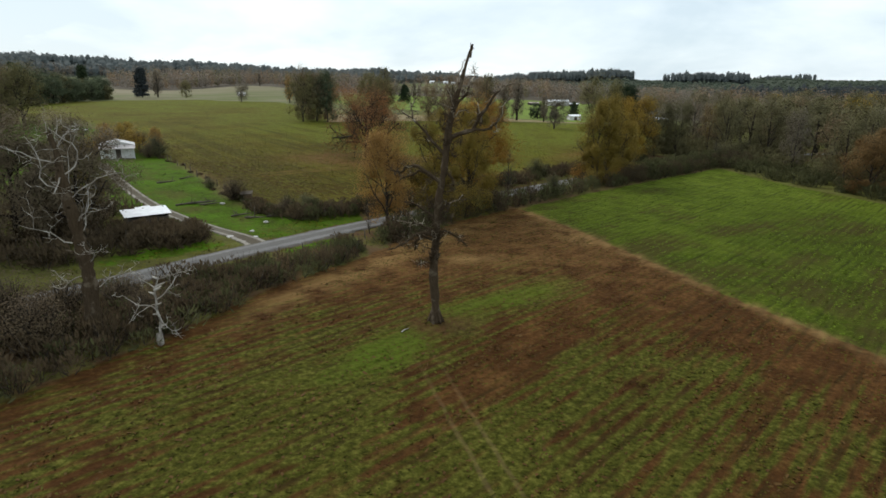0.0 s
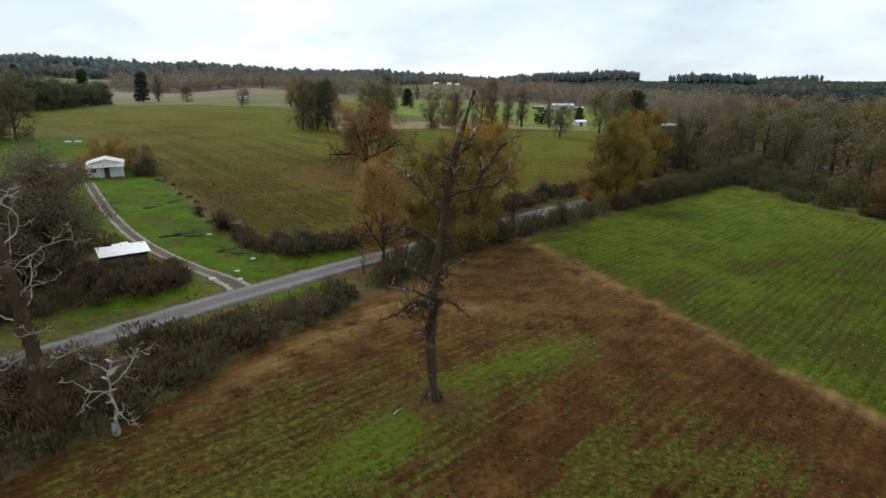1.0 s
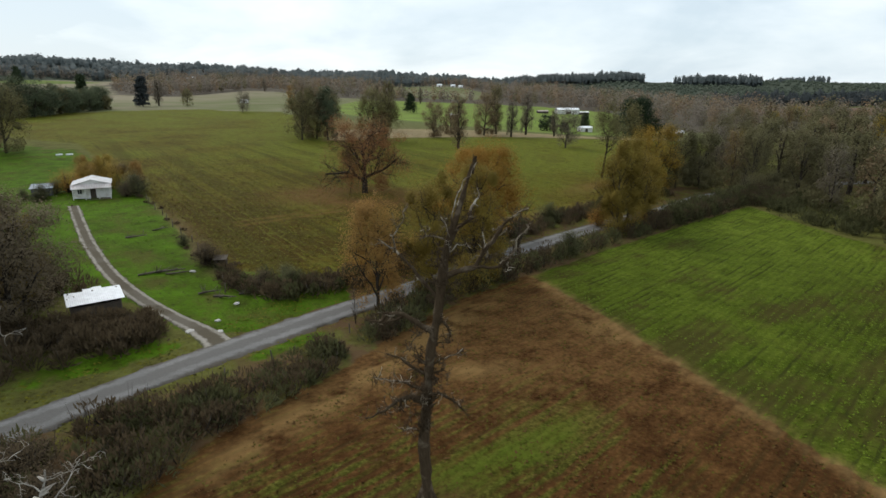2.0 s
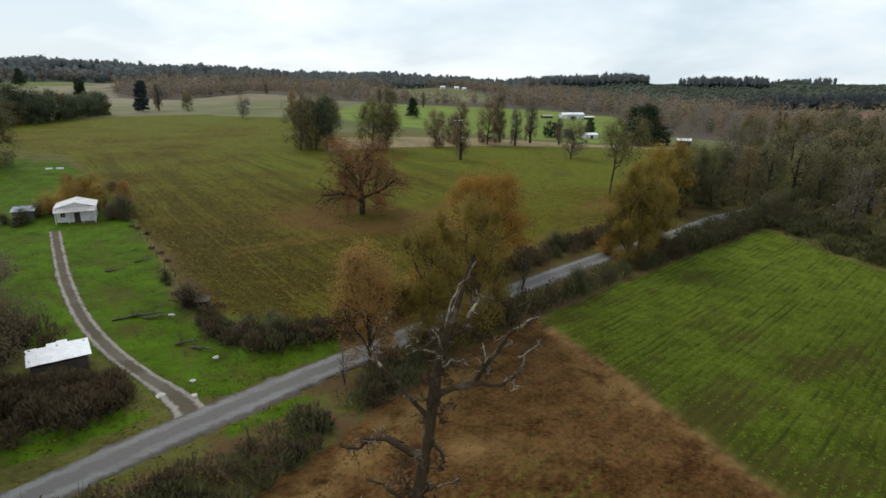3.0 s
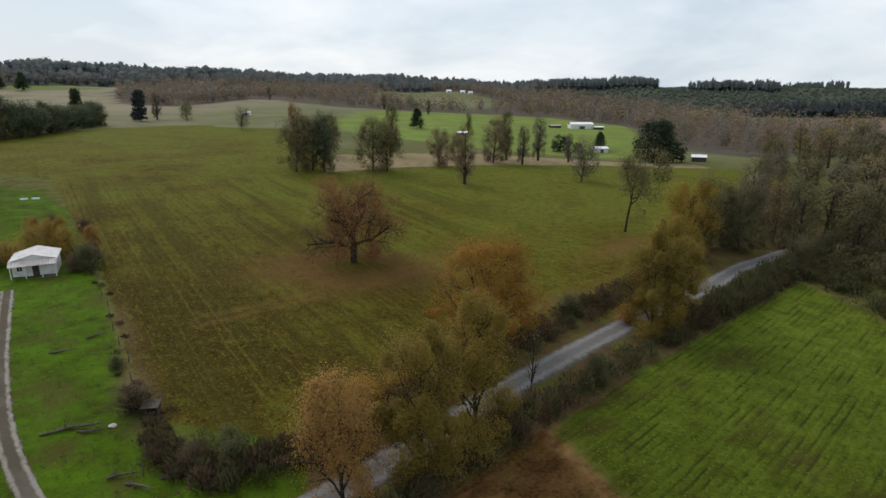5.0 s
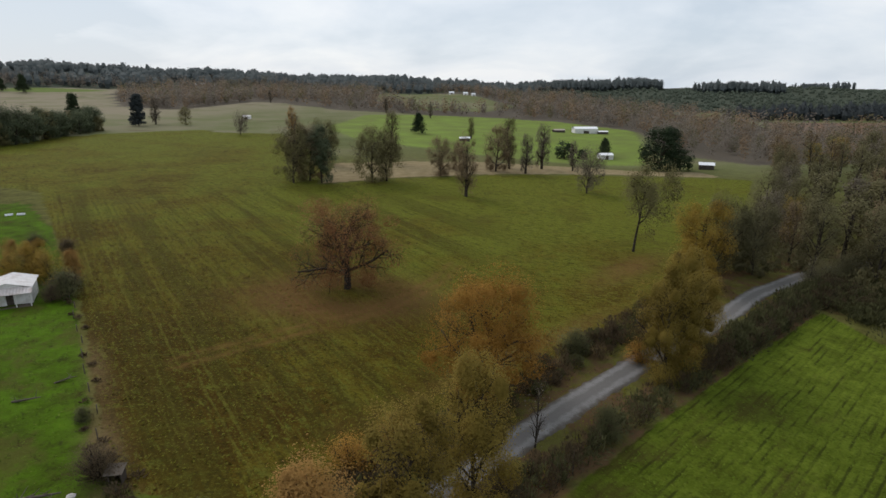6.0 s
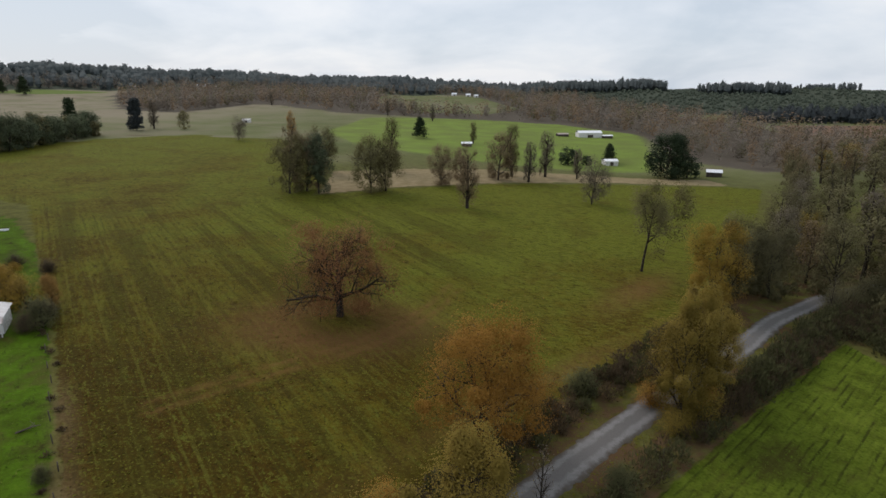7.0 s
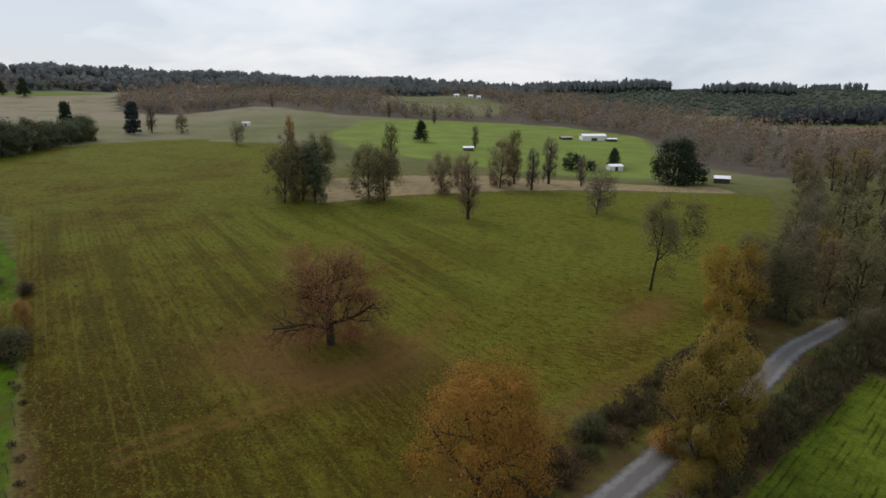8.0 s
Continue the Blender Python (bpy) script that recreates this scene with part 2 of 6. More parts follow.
LEAF_OLIVE = leaf_material("olive_leaves", (0.124, 0.092, 0.021), (0.205, 0.149, 0.032), (0.296, 0.208, 0.047), 0.45)
LEAF_GOLD = leaf_material("golden_leaves", (0.150, 0.096, 0.020), (0.255, 0.164, 0.030), (0.340, 0.228, 0.045), 0.5)
LEAF_BROWN = leaf_material("brown_leaves", (0.130, 0.095, 0.056), (0.180, 0.132, 0.076), (0.225, 0.167, 0.098), 0.5)
LEAF_GREY = leaf_material("grey_brown_twigs", (0.112, 0.094, 0.068), (0.154, 0.130, 0.095), (0.194, 0.165, 0.121), 0.5)
LEAF_RED = leaf_material("red_brown_leaves", (0.175, 0.084, 0.036), (0.262, 0.132, 0.058), (0.340, 0.182, 0.084), 0.5)
LEAF_RUST = leaf_material("rust_brown_leaves", (0.190, 0.096, 0.020), (0.302, 0.156, 0.033), (0.390, 0.216, 0.051), 0.5)
LEAF_OAK = leaf_material("rusty_oak_leaves", (0.120, 0.072, 0.030), (0.176, 0.108, 0.044), (0.235, 0.150, 0.062), 0.5)
LEAF_ROW = leaf_material("dull_green_leaves", (0.105, 0.094, 0.042), (0.148, 0.132, 0.058), (0.190, 0.168, 0.076), 0.5)
LEAF_HEDGE = leaf_material("dark_hedge_leaves", (0.060, 0.076, 0.042), (0.090, 0.108, 0.060), (0.126, 0.144, 0.080), 0.4)
LEAF_THICKET = leaf_material("withered_brown_leaves", (0.090, 0.069, 0.044), (0.130, 0.101, 0.064), (0.170, 0.134, 0.086), 0.45)
LEAF_FADED = leaf_material("faded_brown_leaves", (0.190, 0.105, 0.033), (0.280, 0.158, 0.049), (0.355, 0.212, 0.072), 0.5)
LEAF_WOOD = leaf_material("dull_olive_leaves", (0.088, 0.082, 0.042), (0.128, 0.116, 0.058), (0.174, 0.154, 0.076), 0.45)
# grey twigs of the far woods, paled by haze mixed into their colour
LEAF_FAR_HAZED = leaf_material("hazed_bare_grey_twigs", (0.150, 0.128, 0.104), (0.184, 0.156, 0.126), (0.216, 0.186, 0.150), 0.5, 0.03)
LEAF_DARK = leaf_material("evergreen_leaves", (0.022, 0.033, 0.018), (0.038, 0.054, 0.027), (0.062, 0.082, 0.040), 0.2)
# needles lightened to blue-grey: distance haze put into the pine colour
LEAF_PINE_HAZED = leaf_material("hazed_pine_needles", (0.080, 0.096, 0.097), (0.098, 0.115, 0.114), (0.117, 0.135, 0.131), 0.4, 0.03)
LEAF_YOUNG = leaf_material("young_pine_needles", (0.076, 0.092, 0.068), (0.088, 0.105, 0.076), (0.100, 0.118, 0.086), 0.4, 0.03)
LEAF_VALLEY = leaf_material("valley_leaves", (0.180, 0.124, 0.078), (0.226, 0.158, 0.098), (0.268, 0.192, 0.118), 0.4, 0.03)
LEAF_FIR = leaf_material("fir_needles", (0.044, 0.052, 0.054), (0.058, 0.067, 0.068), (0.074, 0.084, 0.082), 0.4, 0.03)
LEAF_BUSH = leaf_material("bramble_leaves", (0.058, 0.060, 0.027), (0.090, 0.090, 0.040), (0.124, 0.122, 0.054), 0.5)
LEAF_SCRUB = leaf_material("russet_scrub", (0.062, 0.046, 0.027), (0.096, 0.070, 0.041), (0.132, 0.098, 0.058), 0.5)
BARK = bark_material("grey_bark", (0.030, 0.024, 0.019), (0.13, 0.115, 0.095), 0.3)
BARK_DEAD = bark_material("weathered_bark", (0.044, 0.031, 0.019), (0.14, 0.110, 0.078), 0.35)
BARK_CREAM = bark_material("bleached_twigs", (0.13, 0.105, 0.076), (0.46, 0.41, 0.33), 0.7)
BARK_PALE = bark_material("bleached_wood", (0.17, 0.15, 0.125), (0.42, 0.39, 0.34), 0.8)


# ---- ground, fields and roads ----
BROWN_FIELD = [(-60, -70), (-42, 0), (-30, 20), (-19.5, 38), (-14.2, 50), (-9, 57.5), (-4.7, 65.4), (5, 80), (11.5, 86.5), (14, 80),
               (17.5, 73), (22, 61), (26, 50.5), (31.5, 38.8), (40, 20), (55, -15), (75, -70)]
GREEN_FIELD = [(11.8, 87.5), (23.5, 99.5), (43.5, 119), (64.5, 138.3), (67.5, 120), (70, 112), (76, 98), (92, 60), (125, -70), (77, -70),
               (57, -15), (41.5, 20), (32.5, 39.5), (27, 51), (23, 61.5), (18.5, 73.5)]
MEADOW = [(-26, 84.5), (-13.7, 83.5), (-4, 93), (4, 103), (13, 114), (24, 126), (34, 136), (46, 152), (58, 168), (90, 225), (122, 288),
          (109, 291), (64, 289), (19, 277), (-22, 258), (-48, 239), (-50, 262), (-66, 330), (-108, 402), (-170, 415), (-203, 385),
          (-232, 330), (-215, 270), (-150, 222), (-124, 212), (-93, 172), (-63, 134), (-45, 109), (-33.5, 92)]
LAWN = [(-19.8, 67.2), (-10.5, 77), (-12.5, 83), (-21.5, 84.5), (-27.5, 86), (-34.5, 92), (-46, 109), (-64, 134), (-94, 173), (-120, 200), (-125, 160), (-110, 130), (-92, 108), (-70, 92),
        (-54, 79), (-44, 76), (-34, 74), (-25, 66.5)]
ROADSIDE = [(-60, 0), (-46, 26), (-34, 40), (-25.5, 51), (-17, 57.5), (-11, 64), (-8, 66.5), (-9.5, 59.5), (-14.8, 51.5), (-20, 39.5), (-31, 20), (-43, 0)]
LAWN_FAR = [(-75, 120), (-104, 160), (-128, 200), (-165, 215), (-200, 170), (-110, 105), (-72, 112)]
STRAW = [(-46, 243), (-22, 261), (19, 280), (64, 292), (112, 294), (110, 312), (60, 318), (18, 316), (-24, 304), (-52, 292)]
PASTURE = [(-95, 460), (-60, 390), (0, 345), (50, 335), (95, 345), (115, 420), (135, 515), (100, 620), (20, 640), (-90, 610)]
CLEARED = [(262, 552), (320, 528), (700, 560), (720, 690), (405, 658), (300, 645)]
PLANTATION = [(207, 890), (250, 780), (320, 795), (550, 885), (1300, 1150), (1300, 1700), (150, 1560), (150, 1140)]

VALLEY = [(-345, 650), (-275, 612), (-225, 712), (-190, 690), (-122, 655), (-66, 645), (0, 630), (40, 625), (92, 602), (142, 520), (134, 455), (130, 385), (150, 345), (245, 355),
          (275, 210), (420, 260), (640, 500), (330, 525), (262, 549), (266, 660), (245, 769), (207, 879), (168, 1125), (73, 1177), (-73, 1060), (-217, 1085), (-344, 1035), (-462, 990), (-484, 882)]
RIDGE = [(-1200, 900), (-800, 850), (-628, 865), (-589, 915), (-504, 915), (-462, 1000), (-344, 1045), (-217, 1095), (-73, 1070), (73, 1195),
         (230, 1260), (250, 1700), (-300, 1750), (-900, 1600), (-1400, 1250)]


TRACK = [(-36, 111), (-32.5, 114), (-24.7, 121.5), (-16.2, 127.9), (-11.4, 133), (-7.2, 139.5), (-2.9, 148.2), (0, 158)]
CLEARING = [(-140, 1045), (-69, 1080), (20, 1000), (70, 815), (25, 705), (-50, 700), (-110, 820)]
RIDGE_FOOT = [(-1000, 880), (-800, 850), (-628, 865), (-589, 915), (-504, 915), (-462, 1000), (-344, 1045), (-217, 1095), (-73, 1090), (73, 1195), (230, 1260), (235, 1310), (60, 1260), (-80, 1170), (-230, 1160),
              (-360, 1110), (-480, 1060), (-520, 990), (-600, 985), (-800, 930), (-1000, 950)]
STRAGGLERS = [(-420, 760), (-300, 600), (-255, 640), (-215, 740), (-345, 655), (-470, 870)]
HILL_GREEN = [(-640, 868), (-540, 905), (-490, 872), (-530, 838), (-600, 828)]


ROAD = [(-80, -12), (-58, 17), (-42, 35.5), (-30.3, 49.6), (-22.2, 60.3), (-12.2, 72.2), (-4.6, 80.6), (7.8, 95.6), (16.4, 105), (28.8, 117.8), (45, 133.2),
        (56.5, 145.8), (65, 152.8), (75, 160.5), (90, 168), (120, 178)]


def edge_distance(poly, X, Y):
    """Signed distance to a polygon, inside positive."""
    best = np.full(X.shape, 1e9)
    inside = np.zeros(X.shape, bool)
    for (x0, y0), (x1, y1) in zip(poly, poly[1:] + poly[:1]):
        dx, dy = x1 - x0, y1 - y0
        u = np.clip(((X - x0) * dx + (Y - y0) * dy) / (dx * dx + dy * dy), 0, 1)
        best = np.minimum(best, np.hypot(X - x0 - u * dx, Y - y0 - u * dy))
        if y0 != y1:
            inside ^= ((y0 > Y) != (y1 > Y)) & (X < dx * (Y - y0) / dy + x0)
    return np.where(inside, best, -best)


def spread(lo, hi, step, far, grow):
    """Grid lines: even between lo and hi, wider and wider outside."""
    mid = list(np.arange(lo, hi + 0.01, step))
    up, d = [], step
    while (up[-1] if up else hi) < far[1]:
        d *= grow
        up.append((up[-1] if up else hi) + d)
    down, d = [], step
    while (down[-1] if down else lo) > far[0]:
        d *= grow
        down.append((down[-1] if down else lo) - d)
    return np.array(down[::-1] + mid + up)


def ground_material():
    k = Mat("farmland")
    att = lambda n: k.node("ShaderNodeAttribute", attribute_name=n).outputs["Fac"]
    fine, mid, wide = k.noise(2.6, 6.0, 0.7), k.noise(0.33, 5.0, 0.6), k.noise(0.045, 4.0, 0.55)
    rag = k.math("MULTIPLY", k.math("SUBTRACT", k.noise(0.4, 6.0, 0.7), 0.5), 1.15)
    rows45 = k.noise(1.0, 4.0, 0.6, stretch=(0.10, 1.25, 0.3), turn=radians(-46))
    rowsM = k.noise(1.0, 4.0, 0.6, stretch=(0.05, 0.75, 0.3), turn=radians(52))
    rowsN = k.noise(1.0, 5.0, 0.7, stretch=(0.10, 0.9, 0.3), turn=radians(-14))
    mask = lambda n: k.span(k.math("ADD", att(n), rag), 0.38, 0.62)
    drill, drillM = k.rows(46, 0.95, 2.4), k.rows(126, 2.6, 2.4)
    broken = k.noise(0.6, 5.0, 0.7, stretch=(0.25, 1.0, 1.0), turn=radians(-46))
    # rough verge and far pasture
    col = k.ramp(k.math("ADD", k.math("MULTIPLY", mid, 0.6), k.math("MULTIPLY", fine, 0.4)),
                 (0.34, (0.050, 0.042, 0.014)), (0.5, (0.085, 0.084, 0.022)), (0.66, (0.115, 0.125, 0.030)))
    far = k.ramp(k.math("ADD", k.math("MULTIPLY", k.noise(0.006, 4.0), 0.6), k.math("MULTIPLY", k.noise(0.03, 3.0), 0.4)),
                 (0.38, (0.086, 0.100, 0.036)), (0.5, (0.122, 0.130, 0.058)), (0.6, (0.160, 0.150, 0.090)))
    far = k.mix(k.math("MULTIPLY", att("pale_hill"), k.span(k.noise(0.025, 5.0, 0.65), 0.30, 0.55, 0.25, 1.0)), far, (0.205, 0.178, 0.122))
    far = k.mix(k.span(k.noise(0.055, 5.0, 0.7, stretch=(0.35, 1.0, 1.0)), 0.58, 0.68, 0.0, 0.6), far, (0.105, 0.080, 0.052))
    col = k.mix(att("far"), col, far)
    col = k.mix(k.math("MULTIPLY", att("roadside"), k.span(k.noise(0.22, 6.0, 0.65), 0.42, 0.56, 0.1, 0.95)), col, (0.088, 0.053, 0.028))
    # meadow: grass over stubble
    mead = k.ramp(k.math("ADD", k.math("MULTIPLY", att("fresh"), 0.26), k.math("ADD", k.math("MULTIPLY", mid, 0.35), k.math("MULTIPLY", wide, 0.65))),
                  (0.38, (0.046, 0.026, 0.004)), (0.47, (0.064, 0.041, 0.005)), (0.58, (0.090, 0.074, 0.008)), (0.72, (0.106, 0.120, 0.013)))
    mead = k.mix(k.math("MULTIPLY", k.math("MULTIPLY", k.span(drillM, 0.55, 0.95, 0.0, 0.35), k.span(rowsM, 0.44, 0.60)), k.math("MULTIPLY", att("drilled"), k.span(wide, 0.42, 0.58, 0.1, 1.0))), mead, (0.034, 0.022, 0.006))
    mead = k.mix(k.math("MULTIPLY", k.math("MULTIPLY", k.span(drillM, 0.4, 0.05, 0.0, 0.42), k.span(rowsM, 0.60, 0.44)), k.math("MULTIPLY", att("drilled"), k.span(wide, 0.46, 0.6, 0.0, 1.0))), mead, (0.100, 0.104, 0.014))
    mead = k.mix(k.span(rowsN, 0.5, 0.68, 0.0, 0.45), mead, (0.084, 0.090, 0.014))
    clump = k.noise(0.95, 6.0, 0.82, stretch=(0.45, 1.2, 1.0), turn=radians(52))
    mead = k.mix(k.span(clump, 0.53, 0.63, 0.0, 0.75), mead, (0.098, 0.108, 0.016))
    mead = k.mix(k.span(clump, 0.48, 0.38, 0.0, 0.8), mead, (0.030, 0.022, 0.004))
    drillF, streak = k.rows(126, 1.3, 2.6), k.noise(1.0, 5.0, 0.65, stretch=(0.035, 0.9, 0.3), turn=radians(-126))
    mead = k.mix(k.math("MULTIPLY", k.math("MULTIPLY", k.span(drillF, 0.5, 0.95, 0.0, 0.38), k.span(streak, 0.46, 0.62)), att("drilled")), mead, (0.030, 0.024, 0.005))
    mead = k.mix(k.math("MULTIPLY", k.math("MULTIPLY", k.span(drillF, 0.4, 0.05, 0.0, 0.42), k.span(streak, 0.52, 0.40)), att("drilled")), mead, (0.112, 0.112, 0.018))
    across = k.noise(1.0, 5.0, 0.7, stretch=(0.42, 1.5, 0.3), turn=radians(6))
    mead = k.mix(k.math("MULTIPLY", k.span(across, 0.53, 0.63, 0.0, 0.8), k.math("SUBTRACT", 1.0, att("drilled"))), mead, (0.118, 0.112, 0.018))
    mead = k.mix(k.math("MULTIPLY", k.span(across, 0.47, 0.37, 0.0, 0.8), k.math("SUBTRACT", 1.0, att("drilled"))), mead, (0.040, 0.036, 0.006))
    mead = k.mix(k.math("MULTIPLY", k.span(k.noise(1.0, 5.0, 0.6, stretch=(0.012, 0.22, 0.3), turn=radians(-126)), 0.46, 0.60, 0.0, 0.6), att("drilled")), mead, (0.040, 0.034, 0.005))
    mead = k.mix(k.span(k.noise(0.07, 5.0, 0.65), 0.53, 0.66, 0.0, 0.42), mead, (0.056, 0.038, 0.008))
    mead = k.mix(k.span(fine, 0.53, 0.66, 0.0, 0.6), mead, (0.112, 0.112, 0.018))
    mead = k.mix(k.span(fine, 0.48, 0.36, 0.0, 0.75), mead, (0.030, 0.025, 0.005))
    mead = k.mix(k.math("MULTIPLY", att("track"), k.span(mid, 0.35, 0.6, 0.2, 0.7)), mead, (0.128, 0.072, 0.022))
    mead = k.mix(k.math("MULTIPLY", att("rust"), 0.9), mead, (0.145, 0.072, 0.030))
    col = k.mix(mask("meadow"), col, mead)
    lawn = k.ramp(k.math("ADD", k.math("MULTIPLY", mid, 0.7), k.math("MULTIPLY", fine, 0.3)),
                  (0.32, (0.028, 0.032, 0.005)), (0.46, (0.046, 0.082, 0.005)), (0.60, (0.062, 0.124, 0.006)), (0.76, (0.090, 0.134, 0.011)))
    lawn = k.mix(k.span(k.noise(0.16, 6.0, 0.7), 0.48, 0.66, 0.0, 0.8), lawn, (0.064, 0.060, 0.014))
    lawn = k.mix(k.span(clump, 0.46, 0.36, 0.0, 0.6), lawn, (0.022, 0.026, 0.006))
    col = k.mix(mask("lawn"), col, lawn)
    col = k.mix(k.math("MULTIPLY", att("tan"), k.span(fine, 0.3, 0.6, 0.5, 0.95)), col, (0.140, 0.096, 0.048))
    straw = k.ramp(mid, (0.3, (0.175, 0.138, 0.070)), (0.7, (0.265, 0.210, 0.122)))
    col = k.mix(mask("straw"), col, straw)
    past = k.ramp(k.noise(0.05, 4.0), (0.35, (0.122, 0.150, 0.040)), (0.55, (0.138, 0.186, 0.040)), (0.68, (0.150, 0.215, 0.042)))
    col = k.mix(mask("pasture"), col, past)
    col = k.mix(mask("hill_green"), col, (0.105, 0.142, 0.034))
    col = k.mix(mask("cleared"), col, (0.150, 0.095, 0.066))
    col = k.mix(mask("leaf_floor"), col, (0.092, 0.078, 0.060))
    col = k.mix(mask("plantation"), col, (0.056, 0.066, 0.047))
    # stubble field with weeds coming through
    soil = k.ramp(k.math("ADD", k.math("MULTIPLY", fine, 0.5), k.math("MULTIPLY", mid, 0.5)),
                  (0.34, (0.028, 0.012, 0.004)), (0.5, (0.063, 0.028, 0.009)), (0.66, (0.126, 0.062, 0.020)))
    weed = k.ramp(fine, (0.34, (0.022, 0.022, 0.004)), (0.52, (0.058, 0.058, 0.009)), (0.68, (0.116, 0.110, 0.022)))
    weeds = k.math("ADD", k.math("MULTIPLY", att("weed"), 0.9), k.math("ADD", k.math("MULTIPLY", k.math("SUBTRACT", k.math("ADD", mid, rows45), 1.0), 1.8), k.math("MULTIPLY", k.math("SUBTRACT", 0.5, drill), 0.35)))
    soil = k.mix(k.span(weeds, 0.2, 0.75), soil, weed)
    soil = k.mix(k.math("MULTIPLY", k.span(drill, 0.5, 0.95, 0.0, 0.7), k.span(broken, 0.46, 0.62)), soil, (0.030, 0.020, 0.006))
    soil = k.mix(k.math("MULTIPLY", k.span(k.math("ADD", att("lush"), rag), 0.28, 0.9, 0.0, 0.9), k.span(fine, 0.34, 0.58, 0.35, 1.0)), soil, (0.066, 0.098, 0.009))
    soil = k.mix(k.math("MULTIPLY", att("pale_stubble"), k.span(k.math("ADD", mid, fine), 0.75, 1.2, 0.0, 0.65)), soil, (0.142, 0.076, 0.028))
    soil = k.mix(k.math("MULTIPLY", att("straw_edge"), k.span(mid, 0.30, 0.55)), soil, (0.200, 0.122, 0.046))
    soil = k.mix(k.math("MULTIPLY", att("litter"), 0.85), soil, (0.075, 0.036, 0.018))
    sep = k.node("ShaderNodeSeparateXYZ")
    k.link(k.coords(), sep.inputs[0])
    off = k.math("ADD", k.math("MULTIPLY", k.math("SUBTRACT", sep.outputs[0], 2.0), 0.955), k.math("MULTIPLY", k.math("SUBTRACT", sep.outputs[1], 27.0), 0.296))
    off = k.math("ADD", off, k.math("MULTIPLY", k.math("SUBTRACT", mid, 0.5), 0.5))
    rut = k.span(k.math("ABSOLUTE", k.math("SUBTRACT", k.math("ABSOLUTE", off, 0), 0.7), 0), 0.22, 0.05)
    soil = k.mix(k.math("MULTIPLY", k.math("MULTIPLY", att("wheel"), rut), 0.28), soil, (0.190, 0.130, 0.060))
    col = k.mix(mask("brown"), col, soil)
    crop = k.ramp(k.math("ADD", k.math("MULTIPLY", mid, 0.5), k.math("MULTIPLY", wide, 0.5)),
                  (0.36, (0.030, 0.034, 0.004)), (0.5, (0.047, 0.066, 0.005)), (0.66, (0.080, 0.104, 0.010)))
    crop = k.mix(k.math("MULTIPLY", att("crest"), k.span(mid, 0.3, 0.65, 0.3, 0.75)), crop, (0.112, 0.150, 0.016))
    crop = k.mix(k.span(fine, 0.53, 0.68, 0.0, 0.6), crop, (0.118, 0.142, 0.024))
    crop = k.mix(k.span(fine, 0.48, 0.36, 0.0, 0.6), crop, (0.026, 0.032, 0.005))
    crop = k.mix(k.math("MULTIPLY", k.span(drill, 0.55, 1.0, 0.0, 0.75), k.span(broken, 0.45, 0.62)), crop, (0.020, 0.024, 0.005))
    crop = k.mix(k.span(clump, 0.48, 0.36, 0.0, 0.55), crop, (0.034, 0.036, 0.006))
    bare = k.math("ADD", k.noise(0.11, 6.0, 0.65, stretch=(0.5, 1.0, 1.0), turn=radians(-46)), k.math("MULTIPLY", att("crest"), -0.08))
    crop = k.mix(k.span(bare, 0.47, 0.62, 0.0, 0.75), crop, (0.046, 0.036, 0.010))
    col = k.mix(mask("green"), col, crop)
    col = k.mix(k.math("MULTIPLY", att("seam"), k.span(mid, 0.35, 0.65, 0.2, 0.9)), col, (0.200, 0.126, 0.050))
    tilled = k.math("ADD", mask("green"), mask("brown"))
    h = k.math("ADD", k.math("MULTIPLY", fine, 0.7), k.math("MULTIPLY", k.math("MULTIPLY", drill, tilled), -0.35))
    return k.finish(col, 0.95, h, 0.25, 0.7)


def line_distance(line, X, Y):
    best = np.full(X.shape, 1e9)
    for (x0, y0), (x1, y1) in zip(line, line[1:]):
        dx, dy = x1 - x0, y1 - y0
        u = np.clip(((X - x0) * dx + (Y - y0) * dy) / (dx * dx + dy * dy), 0, 1)
        best = np.minimum(best, np.hypot(X - x0 - u * dx, Y - y0 - u * dy))
    return best


